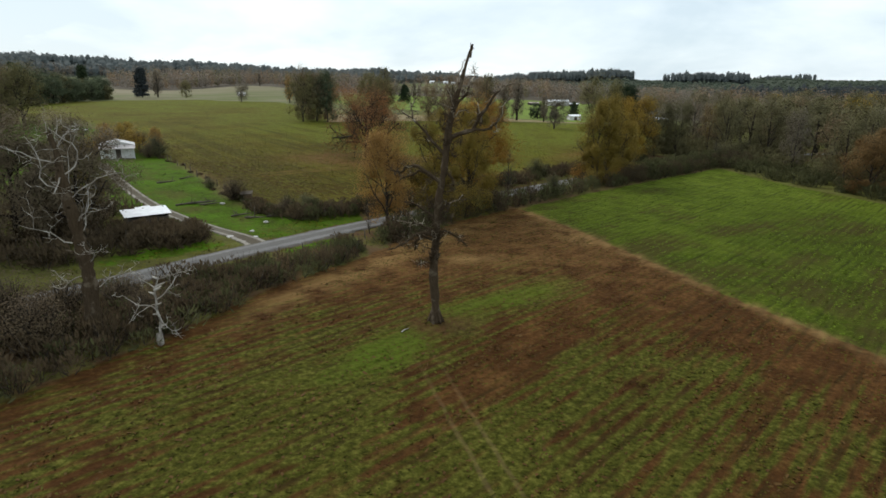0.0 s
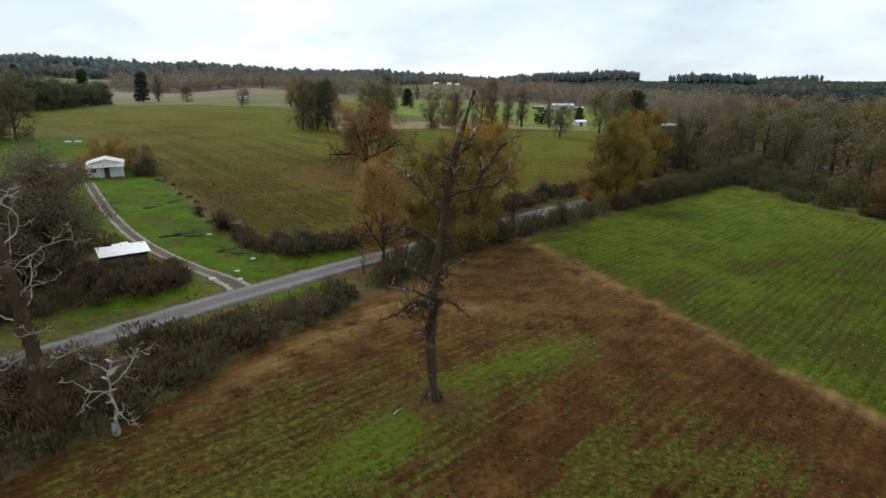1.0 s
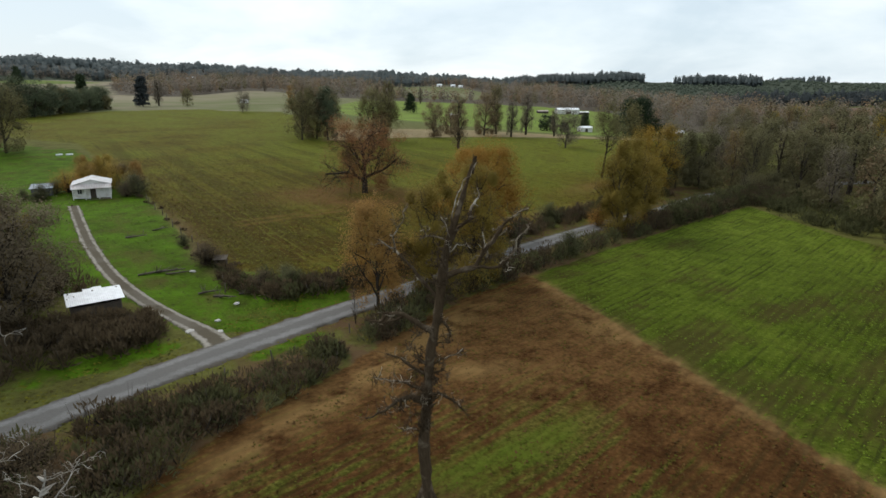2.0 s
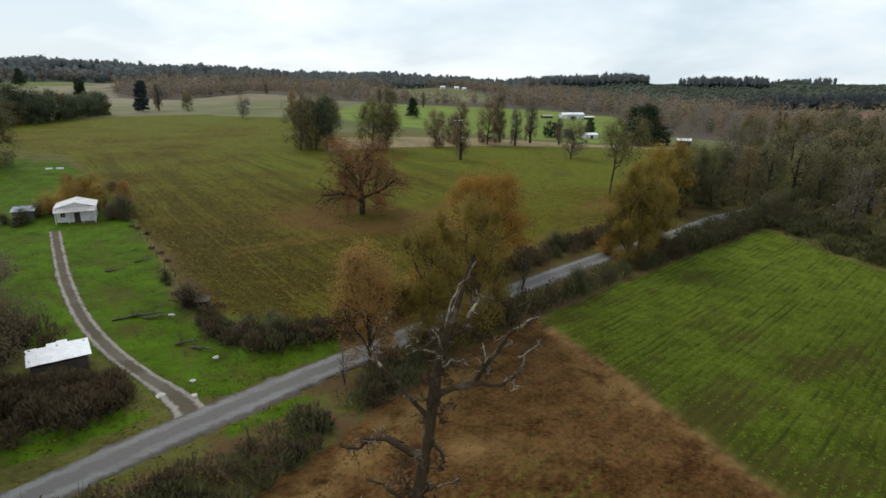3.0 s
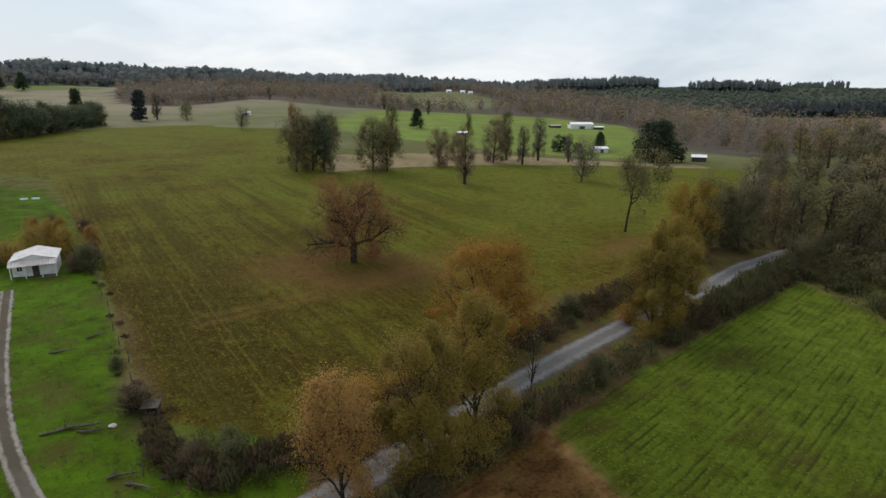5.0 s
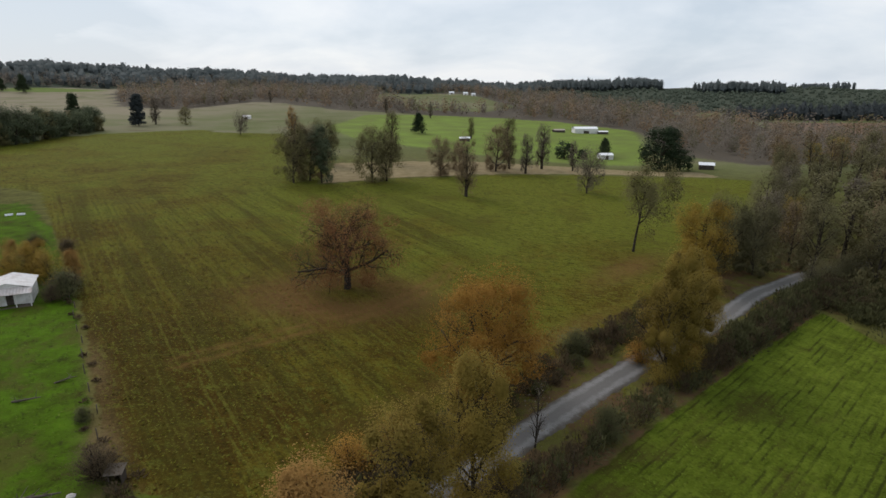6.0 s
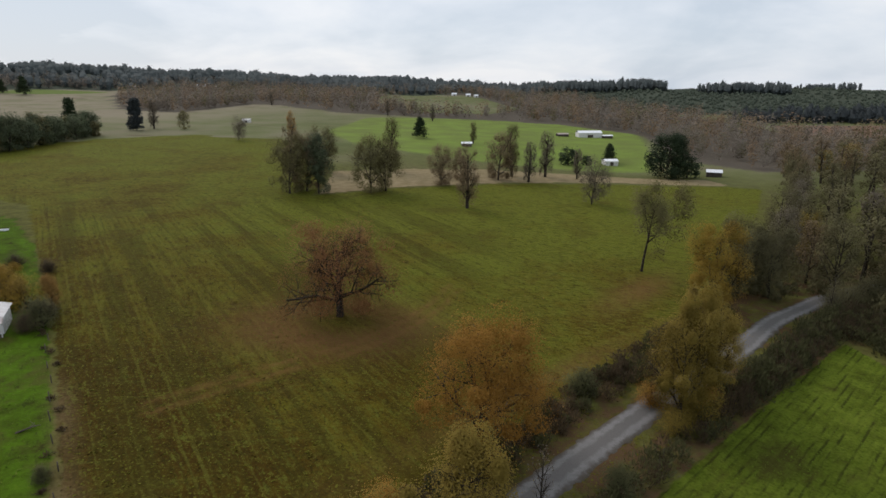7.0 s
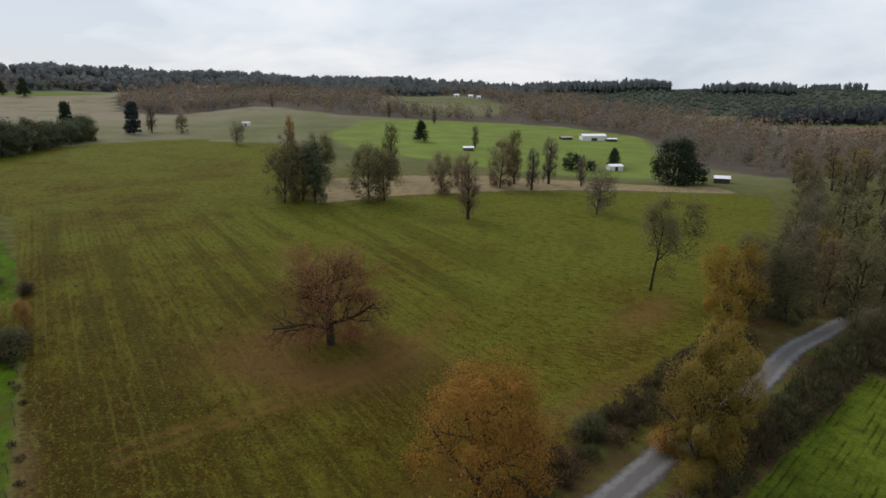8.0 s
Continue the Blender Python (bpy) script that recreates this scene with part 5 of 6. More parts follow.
scrub("scrub", "dark tangled brambles between road and stubble", scatter(ROADSIDE, 330, 21), LEAF_BUSH, 1.25, 2.8, 100, 0.16, 91, 3)
scrub("scrub", "bare russet scrub between road and stubble", scatter(ROADSIDE, 430, 22), LEAF_SCRUB, 1.7, 2.6, 88, 0.14, 92, 5)
RIGHTSIDE = [(-8, 66), (-5, 74.5), (-1.5, 78), (8.5, 90), (18, 99), (30, 111), (46, 127), (58, 139), (68, 149), (76, 154), (76, 138), (66, 140), (52, 128), (34, 111), (18, 96), (11, 88), (4, 80.5), (-5.5, 66)]
scrub("scrub", "dark roadside scrub beside the green field", scatter(RIGHTSIDE, 400, 23), LEAF_BUSH, 2.1, 2.8, 85, 0.18, 93, 2)
scrub("scrub", "bare russet scrub beside the green field", scatter(RIGHTSIDE, 420, 24), LEAF_SCRUB, 2.6, 2.6, 100, 0.14, 94, 3)
FARSIDE = [(-20, 75), (-10, 80), (-2, 89), (10, 104), (24, 119), (40, 135), (52, 149), (50, 155), (38, 142), (22, 124), (8, 109), (-6, 92), (-14, 83), (-22, 82)]
scrub("scrub", "russet hedge between meadow and road", scatter(FARSIDE, 380, 25), LEAF_SCRUB, 1.7, 2.6, 90, 0.16, 95, 5)
scrub("scrub", "dark hedge between meadow and road", scatter(FARSIDE, 170, 26), LEAF_BUSH, 1.7, 2.4, 100, 0.17, 96, 3)
FENCELINE = [(-24.5, 76), (-22, 84), (-32, 92.5), (-44, 108), (-58, 128), (-62, 130), (-46, 106.5), (-34.5, 90.5), (-28.5, 84)]
scrub("scrub", "overgrown hedge between lawn and meadow", scatter(FENCELINE, 24, 27), LEAF_SCRUB, 0.35, 1.4, 50, 0.15, 97, 8)
HEDGELINE = [(-31.5, 86.5), (-29.5, 88), (-25.5, 83.5), (-21.5, 80), (-18, 80), (-14, 83.5), (-8, 89.5), (-6.5, 88), (-12.5, 81.8), (-17.5, 77.2), (-23.5, 77), (-27.5, 82)]
scrub("scrub", "dark russet hedge along the lawn's edge", scatter(HEDGELINE, 64, 34), LEAF_SCRUB, 1.15, 2.2, 90, 0.14, 134, 6)
scrub("scrub", "dark brambles in the lawn's hedge", scatter(HEDGELINE, 30, 35), LEAF_BUSH, 1.0, 2.0, 90, 0.14, 135, 3)
SHEDSIDE = [(-60, 40), (-46, 45), (-36, 53), (-28, 62), (-26, 66), (-33, 71), (-44, 80), (-60, 84), (-70, 60)]
shedside = scatter(SHEDSIDE, 300, 28)
shedside = shedside[np.hypot(shedside[:, 0] + 36.2, shedside[:, 1] - 70.4) > 6.6]
scrub("scrub", "brown undergrowth round the shed", shedside, LEAF_SCRUB, 1.9, 2.8, 90, 0.19, 98, 5)
SHEDFRONT = [(-46, 63.5), (-38, 62.3), (-32, 61.8), (-26.4, 64.6), (-27.2, 67), (-30, 68.6), (-32.6, 69.4), (-36.4, 66.9), (-40, 66), (-46, 67)]
scrub("scrub", "dark brown twiggy thicket before the shed", scatter(SHEDFRONT, 170, 33), LEAF_SCRUB, 1.5, 2.6, 110, 0.14, 133, 5)
BENDSIDE = [(38, 120.5), (50, 132), (62, 143.5), (69, 149.5), (71, 146), (64, 140.5), (53, 129), (41, 117.5)]
scrub("scrub", "tall dark green scrub before the road's bend", scatter(BENDSIDE, 90, 36), LEAF_BUSH, 3.0, 3.2, 130, 0.2, 136, 3)
WOODSIDE = [(66, 146), (67.5, 134), (70, 118), (79, 97), (96, 56), (112, 52), (96, 96), (88, 114), (85, 134), (82, 156)]
scrub("scrub", "dark undergrowth along the wood", scatter(WOODSIDE, 340, 29), LEAF_BUSH, 1.9, 3.4, 60, 0.26, 99, 2)


UNDERWOOD = [(58, 160), (58, 168), (80, 198), (100, 235), (110, 235), (92, 196), (80, 172), (100, 172), (90, 150), (92, 130), (98, 108), (120, 50), (112, 48), (90, 92), (82, 112), (78, 130), (76, 148), (80, 160)]
scrub("undergrowth", "dense dull undergrowth beneath the wood's edge", scatter(UNDERWOOD, 330, 31), LEAF_WOOD, 4.2, 5.0, 70, 0.42, 131, 0, 1.6)


def bush_meshes(seed, h, w, leaf, n, size, stems=26):
    rng = np.random.default_rng(seed)
    wd = Wood()
    tips = []
    for k in range(stems):
        a, el = rng.uniform(0, 6.28), rng.uniform(0.35, 1.45)
        d = np.array((math.cos(a) * math.cos(el) * w / 2, math.sin(a) * math.cos(el) * w / 2, math.sin(el) * h))
        mid = d * 0.55 + rng.normal(0, 0.1, 3) * h * 0.4
        wd.tube([(0, 0, 0), mid, d], [0.05, 0.03, 0.01], 4)
        tips += [d, mid * 0.4 + d * 0.6, mid]
    tips = np.array(tips)
    c = tips[rng.integers(0, len(tips), n)] + rng.normal(0, 0.14 * h, (n, 3))
    c = c[c[:, 2] > 0.05]
    return wd.mesh("stem_tangle", BARK), leaf_mesh("foliage", c, size, rng, leaf, facing=c)


def bush(meshes, x, y, label, turn=0.0, scale=1.0, group=""):
    t = thing("bush", x, y, label, "bush", group, gz(x, y) - 0.05, turn, scale)
    tagged(part("stem_tangle", meshes[0], None, t), kind="stuff")
    part("foliage", meshes[1], None, t)
    return t


b_russet = bush_meshes(101, 3.2, 5.0, LEAF_SCRUB, 5200, 0.12, 110)
b_dark = bush_meshes(102, 2.6, 3.4, LEAF_BUSH, 4200, 0.13, 40)
b_olive = bush_meshes(104, 4.0, 5.0, LEAF_OLIVE, 6500, 0.13, 40)
b_wood = bush_meshes(105, 4.5, 6.0, LEAF_WOOD, 6500, 0.16, 40)
b_rust = bush_meshes(106, 3.4, 5.0, LEAF_RUST, 5200, 0.12, 50)
b_gold = bush_meshes(103, 4.2, 5.5, LEAF_GOLD, 5000, 0.15)
bush(b_russet, -31.2, 87.6, "big round leafless purple-brown bush on the lawn")
bush(b_russet, -21.5, 79.6, "leafless brown bush in the hedge", 160, 0.7)
bush(b_dark, -18.0, 79.8, "dark evergreen bush in the hedge", 0, 0.9)
bush(b_dark, -38.2, 96.5, "dark bush at the lawn's edge", 10, 0.6)
bush(b_dark, 18.8, 98.6, "dark green bush on the road verge", 40, 1.25)
bush(b_dark, 18.5, 118.5, "dark green bush in the meadow hedge", 140, 1.3)
bush(b_dark, 36.5, 119.0, "dark green bush on the road verge", 80, 1.2)
bush(b_dark, 44.0, 126.0, "dark green bush on the road verge", 190, 1.1)
bush(b_dark, 60.0, 141.5, "dark green bush near the field corner", 20, 1.1)
bush(b_gold, -70.0, 138.0, "golden bush behind the house", 0, 1.3)
bush(b_gold, -76.5, 137.5, "tall golden bush behind the house", 90, 1.25)
bush(b_russet, -64.2, 129.6, "leafless bush at the corner of the house", 140, 0.9)
bush(b_dark, -63.0, 131.6, "big dark bush beside the house", 30, 1.6)
bush(b_rust, -77.0, 131.5, "orange-brown bush beside the house", 70, 1.25)
bush(b_russet, -75.5, 141.0, "leafless maroon bush behind the house", 10, 1.2)
bush(b_dark, -78.6, 129.8, "dark green bush beside the house", 220, 1.0)
bush(b_russet, -65.0, 135.0, "leafless bush beside the house", 200, 0.9)
bush(b_dark, -77.5, 124.5, "dark green bush before the outbuilding", 60, 1.1)
bush(b_russet, -79.0, 156.0, "leafless bush on the pasture", 60, 0.8)
bush(b_russet, -87.0, 158.0, "leafless bush beside the pasture", 40, 0.9)
bush(b_rust, -83.5, 150.5, "rust-brown bush beside the pasture", 140, 0.9)
bush(b_dark, -77.2, 122.2, "dark bush before the blue shed", 10, 0.7)
bush(b_dark, -80.5, 123.5, "dark bush before the blue shed", 100, 0.8)
bush(b_dark, -19.3, 82.3, "dark bush in the hedge", 15, 0.8)
bush(b_dark, -8.0, 84.0, "dark bush in the hedge by the road", 95, 1.0)
for x, y, s, r in ((-31.5, 40.5, 1.2, 0), (-29.0, 42.5, 1.0, 70), (-33.5, 36.0, 1.2, 140), (-28.0, 37.5, 1.1, 200), (-37.0, 38.0, 1.2, 30), (-25.5, 44.5, 0.9, 80), (-22.5, 42.0, 0.8, 300)):
    bush(b_russet, x, y, "leafless brown thicket below the dead tree", r, s, "thickets by the road")

bush(b_olive, 0.6, 79.4, "olive bush beneath the roadside trees", 30, 1.0)
bush(b_olive, 3.6, 82.2, "olive bush beneath the roadside trees", 130, 1.05)
bush(b_russet, 6.0, 86.0, "bare brown bush beneath the roadside trees", 80, 1.0)
bush(b_russet, -1.4, 76.6, "bare brown bush beneath the roadside trees", 200, 0.95)
bush(b_olive, 28.0, 110.2, "olive bush under the dense verge tree", 200, 0.8)
bush(b_rust, 27.2, 116.4, "rust-coloured bush beside the dense verge tree", 20, 0.9)
bush(b_rust, 34.6, 117.0, "rust-coloured bush under the dense verge tree", 120, 0.8)
bush(b_rust, -8.0, 90.5, "rust-coloured bush at the meadow's edge", 50, 1.0)
bush(b_rust, -4.0, 94.5, "rust-coloured bush at the meadow's edge", 150, 0.9)
bush(b_rust, -11.0, 86.5, "rust-coloured bush at the meadow's edge", 260, 0.8)
for x, y, s, r in ((70.5, 151.8, 0.9, 0), (73.8, 154.2, 1.0, 90), (77.5, 156.0, 1.1, 200), (81.5, 158.5, 1.1, 40), (67.5, 148.6, 0.6, 130)):
    bush(b_wood, x, y, "dull olive bush at the road's bend", r, s, "bushes at the bend")

# thin bare trees by the road
sapling = tree_meshes("sapling", 110, TALL, 8.0, 2.4, LEAF_GREY, 120, 0.2, 0.3, r0=0.017, fill=0.9)
plant(sapling, 10.5, 95.6, "thin bare sapling by the road", name="sapling")
plant(sapling, 68.6, 149.7, "thin pale birch sapling by the wood", turn=100, scale=0.9, name="sapling")
plant(sapling, -9.0, 70.2, "thin bare sapling by the road", turn=200, scale=0.5, name="sapling")


def tufts(name, label, poly, n, size, leaf, seed, along=46, pitch=0.75, loose=0.12, thins=None, tall=0.4):
    """Low tufts of leaves standing in drilled rows."""
    rng = np.random.default_rng(seed)
    q = scatter(poly, n, seed)
    if thins:       # fewer and fewer towards the far end
        q = q[rng.random(len(q)) > smooth(*thins, q[:, 1])]
    a = radians(along)
    u, w = q[:, 0] * math.cos(a) + q[:, 1] * math.sin(a), -q[:, 0] * math.sin(a) + q[:, 1] * math.cos(a)
    w = (np.round(w / pitch) - 0.31) * pitch + rng.normal(0, loose * pitch, len(q))
    x, y = u * math.cos(a) - w * math.sin(a), u * math.sin(a) + w * math.cos(a)
    s = size * rng.uniform(0.5, 1.4, len(q))
    t = rng.uniform(0, 6.28, len(q))
    dx, dy = np.cos(t) * s * 0.6, np.sin(t) * s * 0.6
    lx, ly = rng.normal(0, 0.7, len(q)) * s, rng.normal(0, 0.7, len(q)) * s
    z = ground(x, y)
    v = np.stack([np.stack([x - dx, y - dy, z - 0.02], 1), np.stack([x + dx, y + dy, z - 0.02], 1),
                  np.stack([x + dx * 0.7 + lx, y + dy * 0.7 + ly, z + s * tall], 1), np.stack([x - dx * 0.7 + lx, y - dy * 0.7 + ly, z + s * tall * 0.9], 1)], 1)
    nrm = np.cross(v[:, 1] - v[:, 0], v[:, 2] - v[:, 0])
    nrm /= np.linalg.norm(nrm, axis=1)[:, None] + 1e-9
    wrong = nrm[:, 2] - nrm[:, 1] < 0
    v[wrong], nrm[wrong] = v[wrong][:, ::-1], -nrm[wrong]
    soft = 0.45 * nrm + np.array((0, 0, 1.0))
    return tagged(new(name, quads(name, v, leaf, soft / np.linalg.norm(soft, axis=1)[:, None])), label, "plants", kind="stuff")


TUFT_GREEN = leaf_material("young_crop", (0.056, 0.080, 0.007), (0.078, 0.114, 0.010), (0.110, 0.146, 0.018), 0.0)
TUFT_WEED = leaf_material("field_weeds", (0.044, 0.040, 0.007), (0.070, 0.063, 0.010), (0.104, 0.091, 0.017), 0.0)
TUFT_GRASS = leaf_material("meadow_tufts", (0.064, 0.058, 0.006), (0.090, 0.086, 0.009), (0.120, 0.114, 0.014), 0.0)
TUFT_STRAW = leaf_material("stubble", (0.056, 0.030, 0.011), (0.092, 0.052, 0.018), (0.140, 0.084, 0.032), 0.0)
NEAR_STUBBLE = [(-30, 12), (-19.5, 37), (-9, 57), (5, 79.5), (11.5, 86), (22, 60), (31, 38), (44, 12)]
tufts("crop", "young green crop in drilled rows", GREEN_FIELD, 70000, 0.13, TUFT_GREEN, 121, pitch=0.95, loose=0.17)
tufts("lawn_grass", "tufted green lawn grass", LAWN, 14000, 0.12, TUFT_GREEN, 125, pitch=0.5, loose=0.5)
VERGE = [(-60, 8), (-30, 42), (-12, 62), (-2, 72), (8, 86), (24, 103), (48, 126), (62, 141), (58, 156), (38, 141), (14, 115), (-8, 88), (-18, 78), (-22, 70), (-36, 54), (-66, 20)]
tufts("verge_grass", "rough tufted grass on the road verges", [q for q in VERGE], 18000, 0.17, TUFT_GRASS, 126, pitch=0.5, loose=0.5)
tufts("weeds", "green weeds growing through stubble", NEAR_STUBBLE, 18000, 0.12, TUFT_WEED, 122, pitch=0.95, loose=0.3)
tufts("stubble", "brown stubble and dead stalks", NEAR_STUBBLE, 12000, 0.14, TUFT_STRAW, 123, pitch=0.3)
tufts("meadow_grass", "tufted meadow grass", MEADOW[:12] + [(100, 250), (-60, 240), (-93, 172), (-63, 134), (-45, 109), (-33.5, 92)], 70000, 0.17, TUFT_GRASS, 124, along=126, pitch=1.3, loose=0.27, thins=(110, 235))


# ---- buildings ----
def boards_material(name, base, grime, scale=6.0):
    k = Mat(name)
    g, s = k.noise(scale, 5.0, 0.6, stretch=(1, 1, 0.15)), k.noise(0.9, 4.0)
    col = k.mix(k.span(s, 0.45, 0.72, 0.0, 0.7), k.mix(k.span(g, 0.35, 0.75, 0.0, 0.5), base, tuple(0.7 * c for c in base)), grime)
    return k.finish(col, 0.75, g, 0.02, 0.4)


WHITE_WALL = boards_material("white_boards", (0.72, 0.71, 0.69), (0.48, 0.45, 0.40))
PALE_ROOF = boards_material("pale_sheet_roof", (0.66, 0.64, 0.63), (0.46, 0.41, 0.38), 2.0)
STREAKED_ROOF = boards_material("rust_streaked_roof", (0.56, 0.51, 0.49), (0.30, 0.20, 0.16), 3.0)
RUST_ROOF = boards_material("stained_sheet_roof", (0.40, 0.34, 0.31), (0.26, 0.18, 0.14), 2.0)
WHITE_ROOF = boards_material("white_sheet_roof", (0.82, 0.83, 0.85), (0.66, 0.66, 0.68), 2.0)
BLUE_ROOF = boards_material("faded_blue_roof", (0.34, 0.37, 0.41), (0.16, 0.17, 0.20), 2.0)
DARK_BOARD = boards_material("dark_boards", (0.085, 0.070, 0.058), (0.045, 0.036, 0.030))
BLUE_BOARD = boards_material("blue_grey_boards", (0.085, 0.095, 0.125), (0.05, 0.05, 0.06))
OLD_WOOD = boards_material("old_timber", (0.12, 0.10, 0.08), (0.06, 0.05, 0.04))
STONE = boards_material("pale_stone", (0.48, 0.46, 0.43), (0.30, 0.27, 0.24))
_g = Mat("window_glass")
GLASS = _g.finish((0.02, 0.025, 0.03), 0.08)
_g.b.inputs["Specular IOR Level"].default_value = 0.6


def box(lo, hi, bevel=0.02):
    bm = bmesh.new()
    bmesh.ops.create_cube(bm, size=1)
    for v in bm.verts:
        v.co = Vector([lo[i] + (v.co[i] + 0.5) * (hi[i] - lo[i]) for i in range(3)])
    if bevel:
        bmesh.ops.bevel(bm, geom=bm.edges[:], offset=bevel, segments=1, affect="EDGES")
    return bm


def sheet_roof(a, b, c, d, ribs, depth=0.035, thick=0.04):
    """A ribbed metal slope with corners a, b (eaves) and c, d (above b and a)."""
    a, b, c, d = (Vector(q) for q in (a, b, c, d))
    n = (b - a).cross(d - a).normalized()
    v, f = [], []
    m = ribs * 2
    for i in range(m + 1):
        u = i / m
        up = n * (depth if i % 2 else 0)
        for q in (a.lerp(b, u), d.lerp(c, u)):
            v += [q + up, q + up - n * thick]
    for i in range(m):
        k, j = i * 4, i * 4 + 4
        f += [(k, j, j + 2, k + 2), (k + 1, k + 3, j + 3, j + 1), (k, k + 1, j + 1, j), (k + 2, j + 2, j + 3, k + 3)]
    f += [(0, 2, 3, 1), (m * 4, m * 4 + 1, m * 4 + 3, m * 4 + 2)]
    return mesh_of("roof", v, f)


def gable(w, y, z0, z1, t=0.12):
    v = [(-w / 2, y, z0), (w / 2, y, z0), (0, y, z1), (-w / 2, y + t, z0), (w / 2, y + t, z0), (0, y + t, z1)]
    return mesh_of("gable", v, [(0, 1, 2), (5, 4, 3), (0, 3, 4, 1), (1, 4, 5, 2), (2, 5, 3, 0)])


def window(parent, x, y, z, w, h, wall_t=0.12):
    fr = part("window", box((x - w / 2 - 0.07, y - 0.05, z - 0.07), (x + w / 2 + 0.07, y + 0.01, z + h + 0.07), 0.01), WHITE_WALL, parent)
    part("pane", box((x - w / 2, y - 0.062, z), (x - 0.03, y - 0.052, z + h), 0), GLASS, fr)
    part("pane", box((x + 0.03, y - 0.062, z), (x + w / 2, y - 0.052, z + h), 0), GLASS, fr)
    return fr


def farmhouse(x, y, turn):
    t = thing("house", x, y, "small white wooden farmhouse with a pale sheet roof", "house", turn=turn)
    W, D, H, T = 6.3, 6.0, 2.5, 0.14
    z0 = -0.4
    # front wall in pieces round the door and window
    for lo, hi in (((-W / 2, 0, z0), (-0.35, T, H)), ((0.65, 0, z0), (W / 2, T, H)), ((-0.35, 0, 2.05), (0.65, T, H))):
        part("wall", box(lo, hi), WHITE_WALL, t)
    part("wall", box((-W / 2, D - T, z0), (W / 2, D, H)), WHITE_WALL, t)
    part("wall", box((-W / 2, T, z0), (-W / 2 + T, D - T, H)), WHITE_WALL, t)
    part("wall", box((W / 2 - T, T, z0), (W / 2, D - T, H)), WHITE_WALL, t)
    dr = part("door", box((-0.33, 0.05, 0.0), (0.63, 0.10, 2.03)), DARK_BOARD, t, "dark wooden front door")
    part("handle", box((0.5, 0.02, 0.98), (0.54, 0.05, 1.1), 0.005), STONE, dr)
    window(t, -2.1, 0, 1.0, 0.7, 0.8)
    part("gable", gable(W + 0.1, 0.0, H + 0.3, 3.6), WHITE_WALL, t)
    part("gable", gable(W + 0.1, D - 0.12, H + 0.3, 3.6), WHITE_WALL, t)
    e = 0.35
    part("roof", sheet_roof((-W / 2 - e, D + 0.3, H + 0.25), (-W / 2 - e, -0.35, H + 0.25), (0, -0.35, 3.72), (0, D + 0.3, 3.72), 18), PALE_ROOF, t)
    part("roof", sheet_roof((W / 2 + e, -0.35, H + 0.25), (W / 2 + e, D + 0.3, H + 0.25), (0, D + 0.3, 3.72), (0, -0.35, 3.72), 18), PALE_ROOF, t)
    part("porch_roof", sheet_roof((-W / 2 - 0.3, -1.7, 2.15), (W / 2 + 0.3, -1.7, 2.15), (W / 2 + 0.3, -0.02, 2.86), (-W / 2 - 0.3, -0.02, 2.86), 16), STREAKED_ROOF, t,
         "rust-streaked lean-to porch roof")
    for px in (-W / 2, -1.1, 1.2, W / 2):
        part("porch_post", box((px - 0.06, -1.6, -0.3), (px + 0.06, -1.48, 2.16), 0.01), WHITE_WALL, t)
    part("porch_floor", box((-W / 2, -1.65, -0.3), (W / 2, -0.01, -0.02)), OLD_WOOD, t)


farmhouse(-69.3, 126.8, 28)


def outbuilding(x, y, turn, w, d, h, wall, roof, label, rise=0.5, ridge=0.0, category="shed", ribs=10, z=None):
    t = thing("shed", x, y, label, category, turn=turn, z=z)
    T, z0 = 0.1, -0.6
    part("wall", box((-w / 2, 0, z0), (w / 2, T, h)), wall, t)
    part("wall", box((-w / 2, d - T, z0), (w / 2, d, h + (0 if ridge else rise))), wall, t)
    part("wall", box((-w / 2, T, z0), (-w / 2 + T, d - T, h)), wall, t)
    part("wall", box((w / 2 - T, T, z0), (w / 2, d - T, h)), wall, t)
    part("door", box((-w * 0.12, -0.05, 0), (w * 0.12, -0.005, min(2.0, h * 0.85))), DARK_BOARD, t)
    e = 0.3
    if ridge:
        part("roof", sheet_roof((-w / 2 - e, -e, h), (w / 2 + e, -e, h), (w / 2 + e, d / 2, h + ridge), (-w / 2 - e, d / 2, h + ridge), ribs), roof, t)
        part("roof", sheet_roof((w / 2 + e, d + e, h), (-w / 2 - e, d + e, h), (-w / 2 - e, d / 2, h + ridge), (w / 2 + e, d / 2, h + ridge), ribs), roof, t)
    else:
        part("roof", sheet_roof((-w / 2 - e, -e, h), (w / 2 + e, -e, h), (w / 2 + e, d + e, h + rise), (-w / 2 - e, d + e, h + rise), ribs), roof, t)
    return t


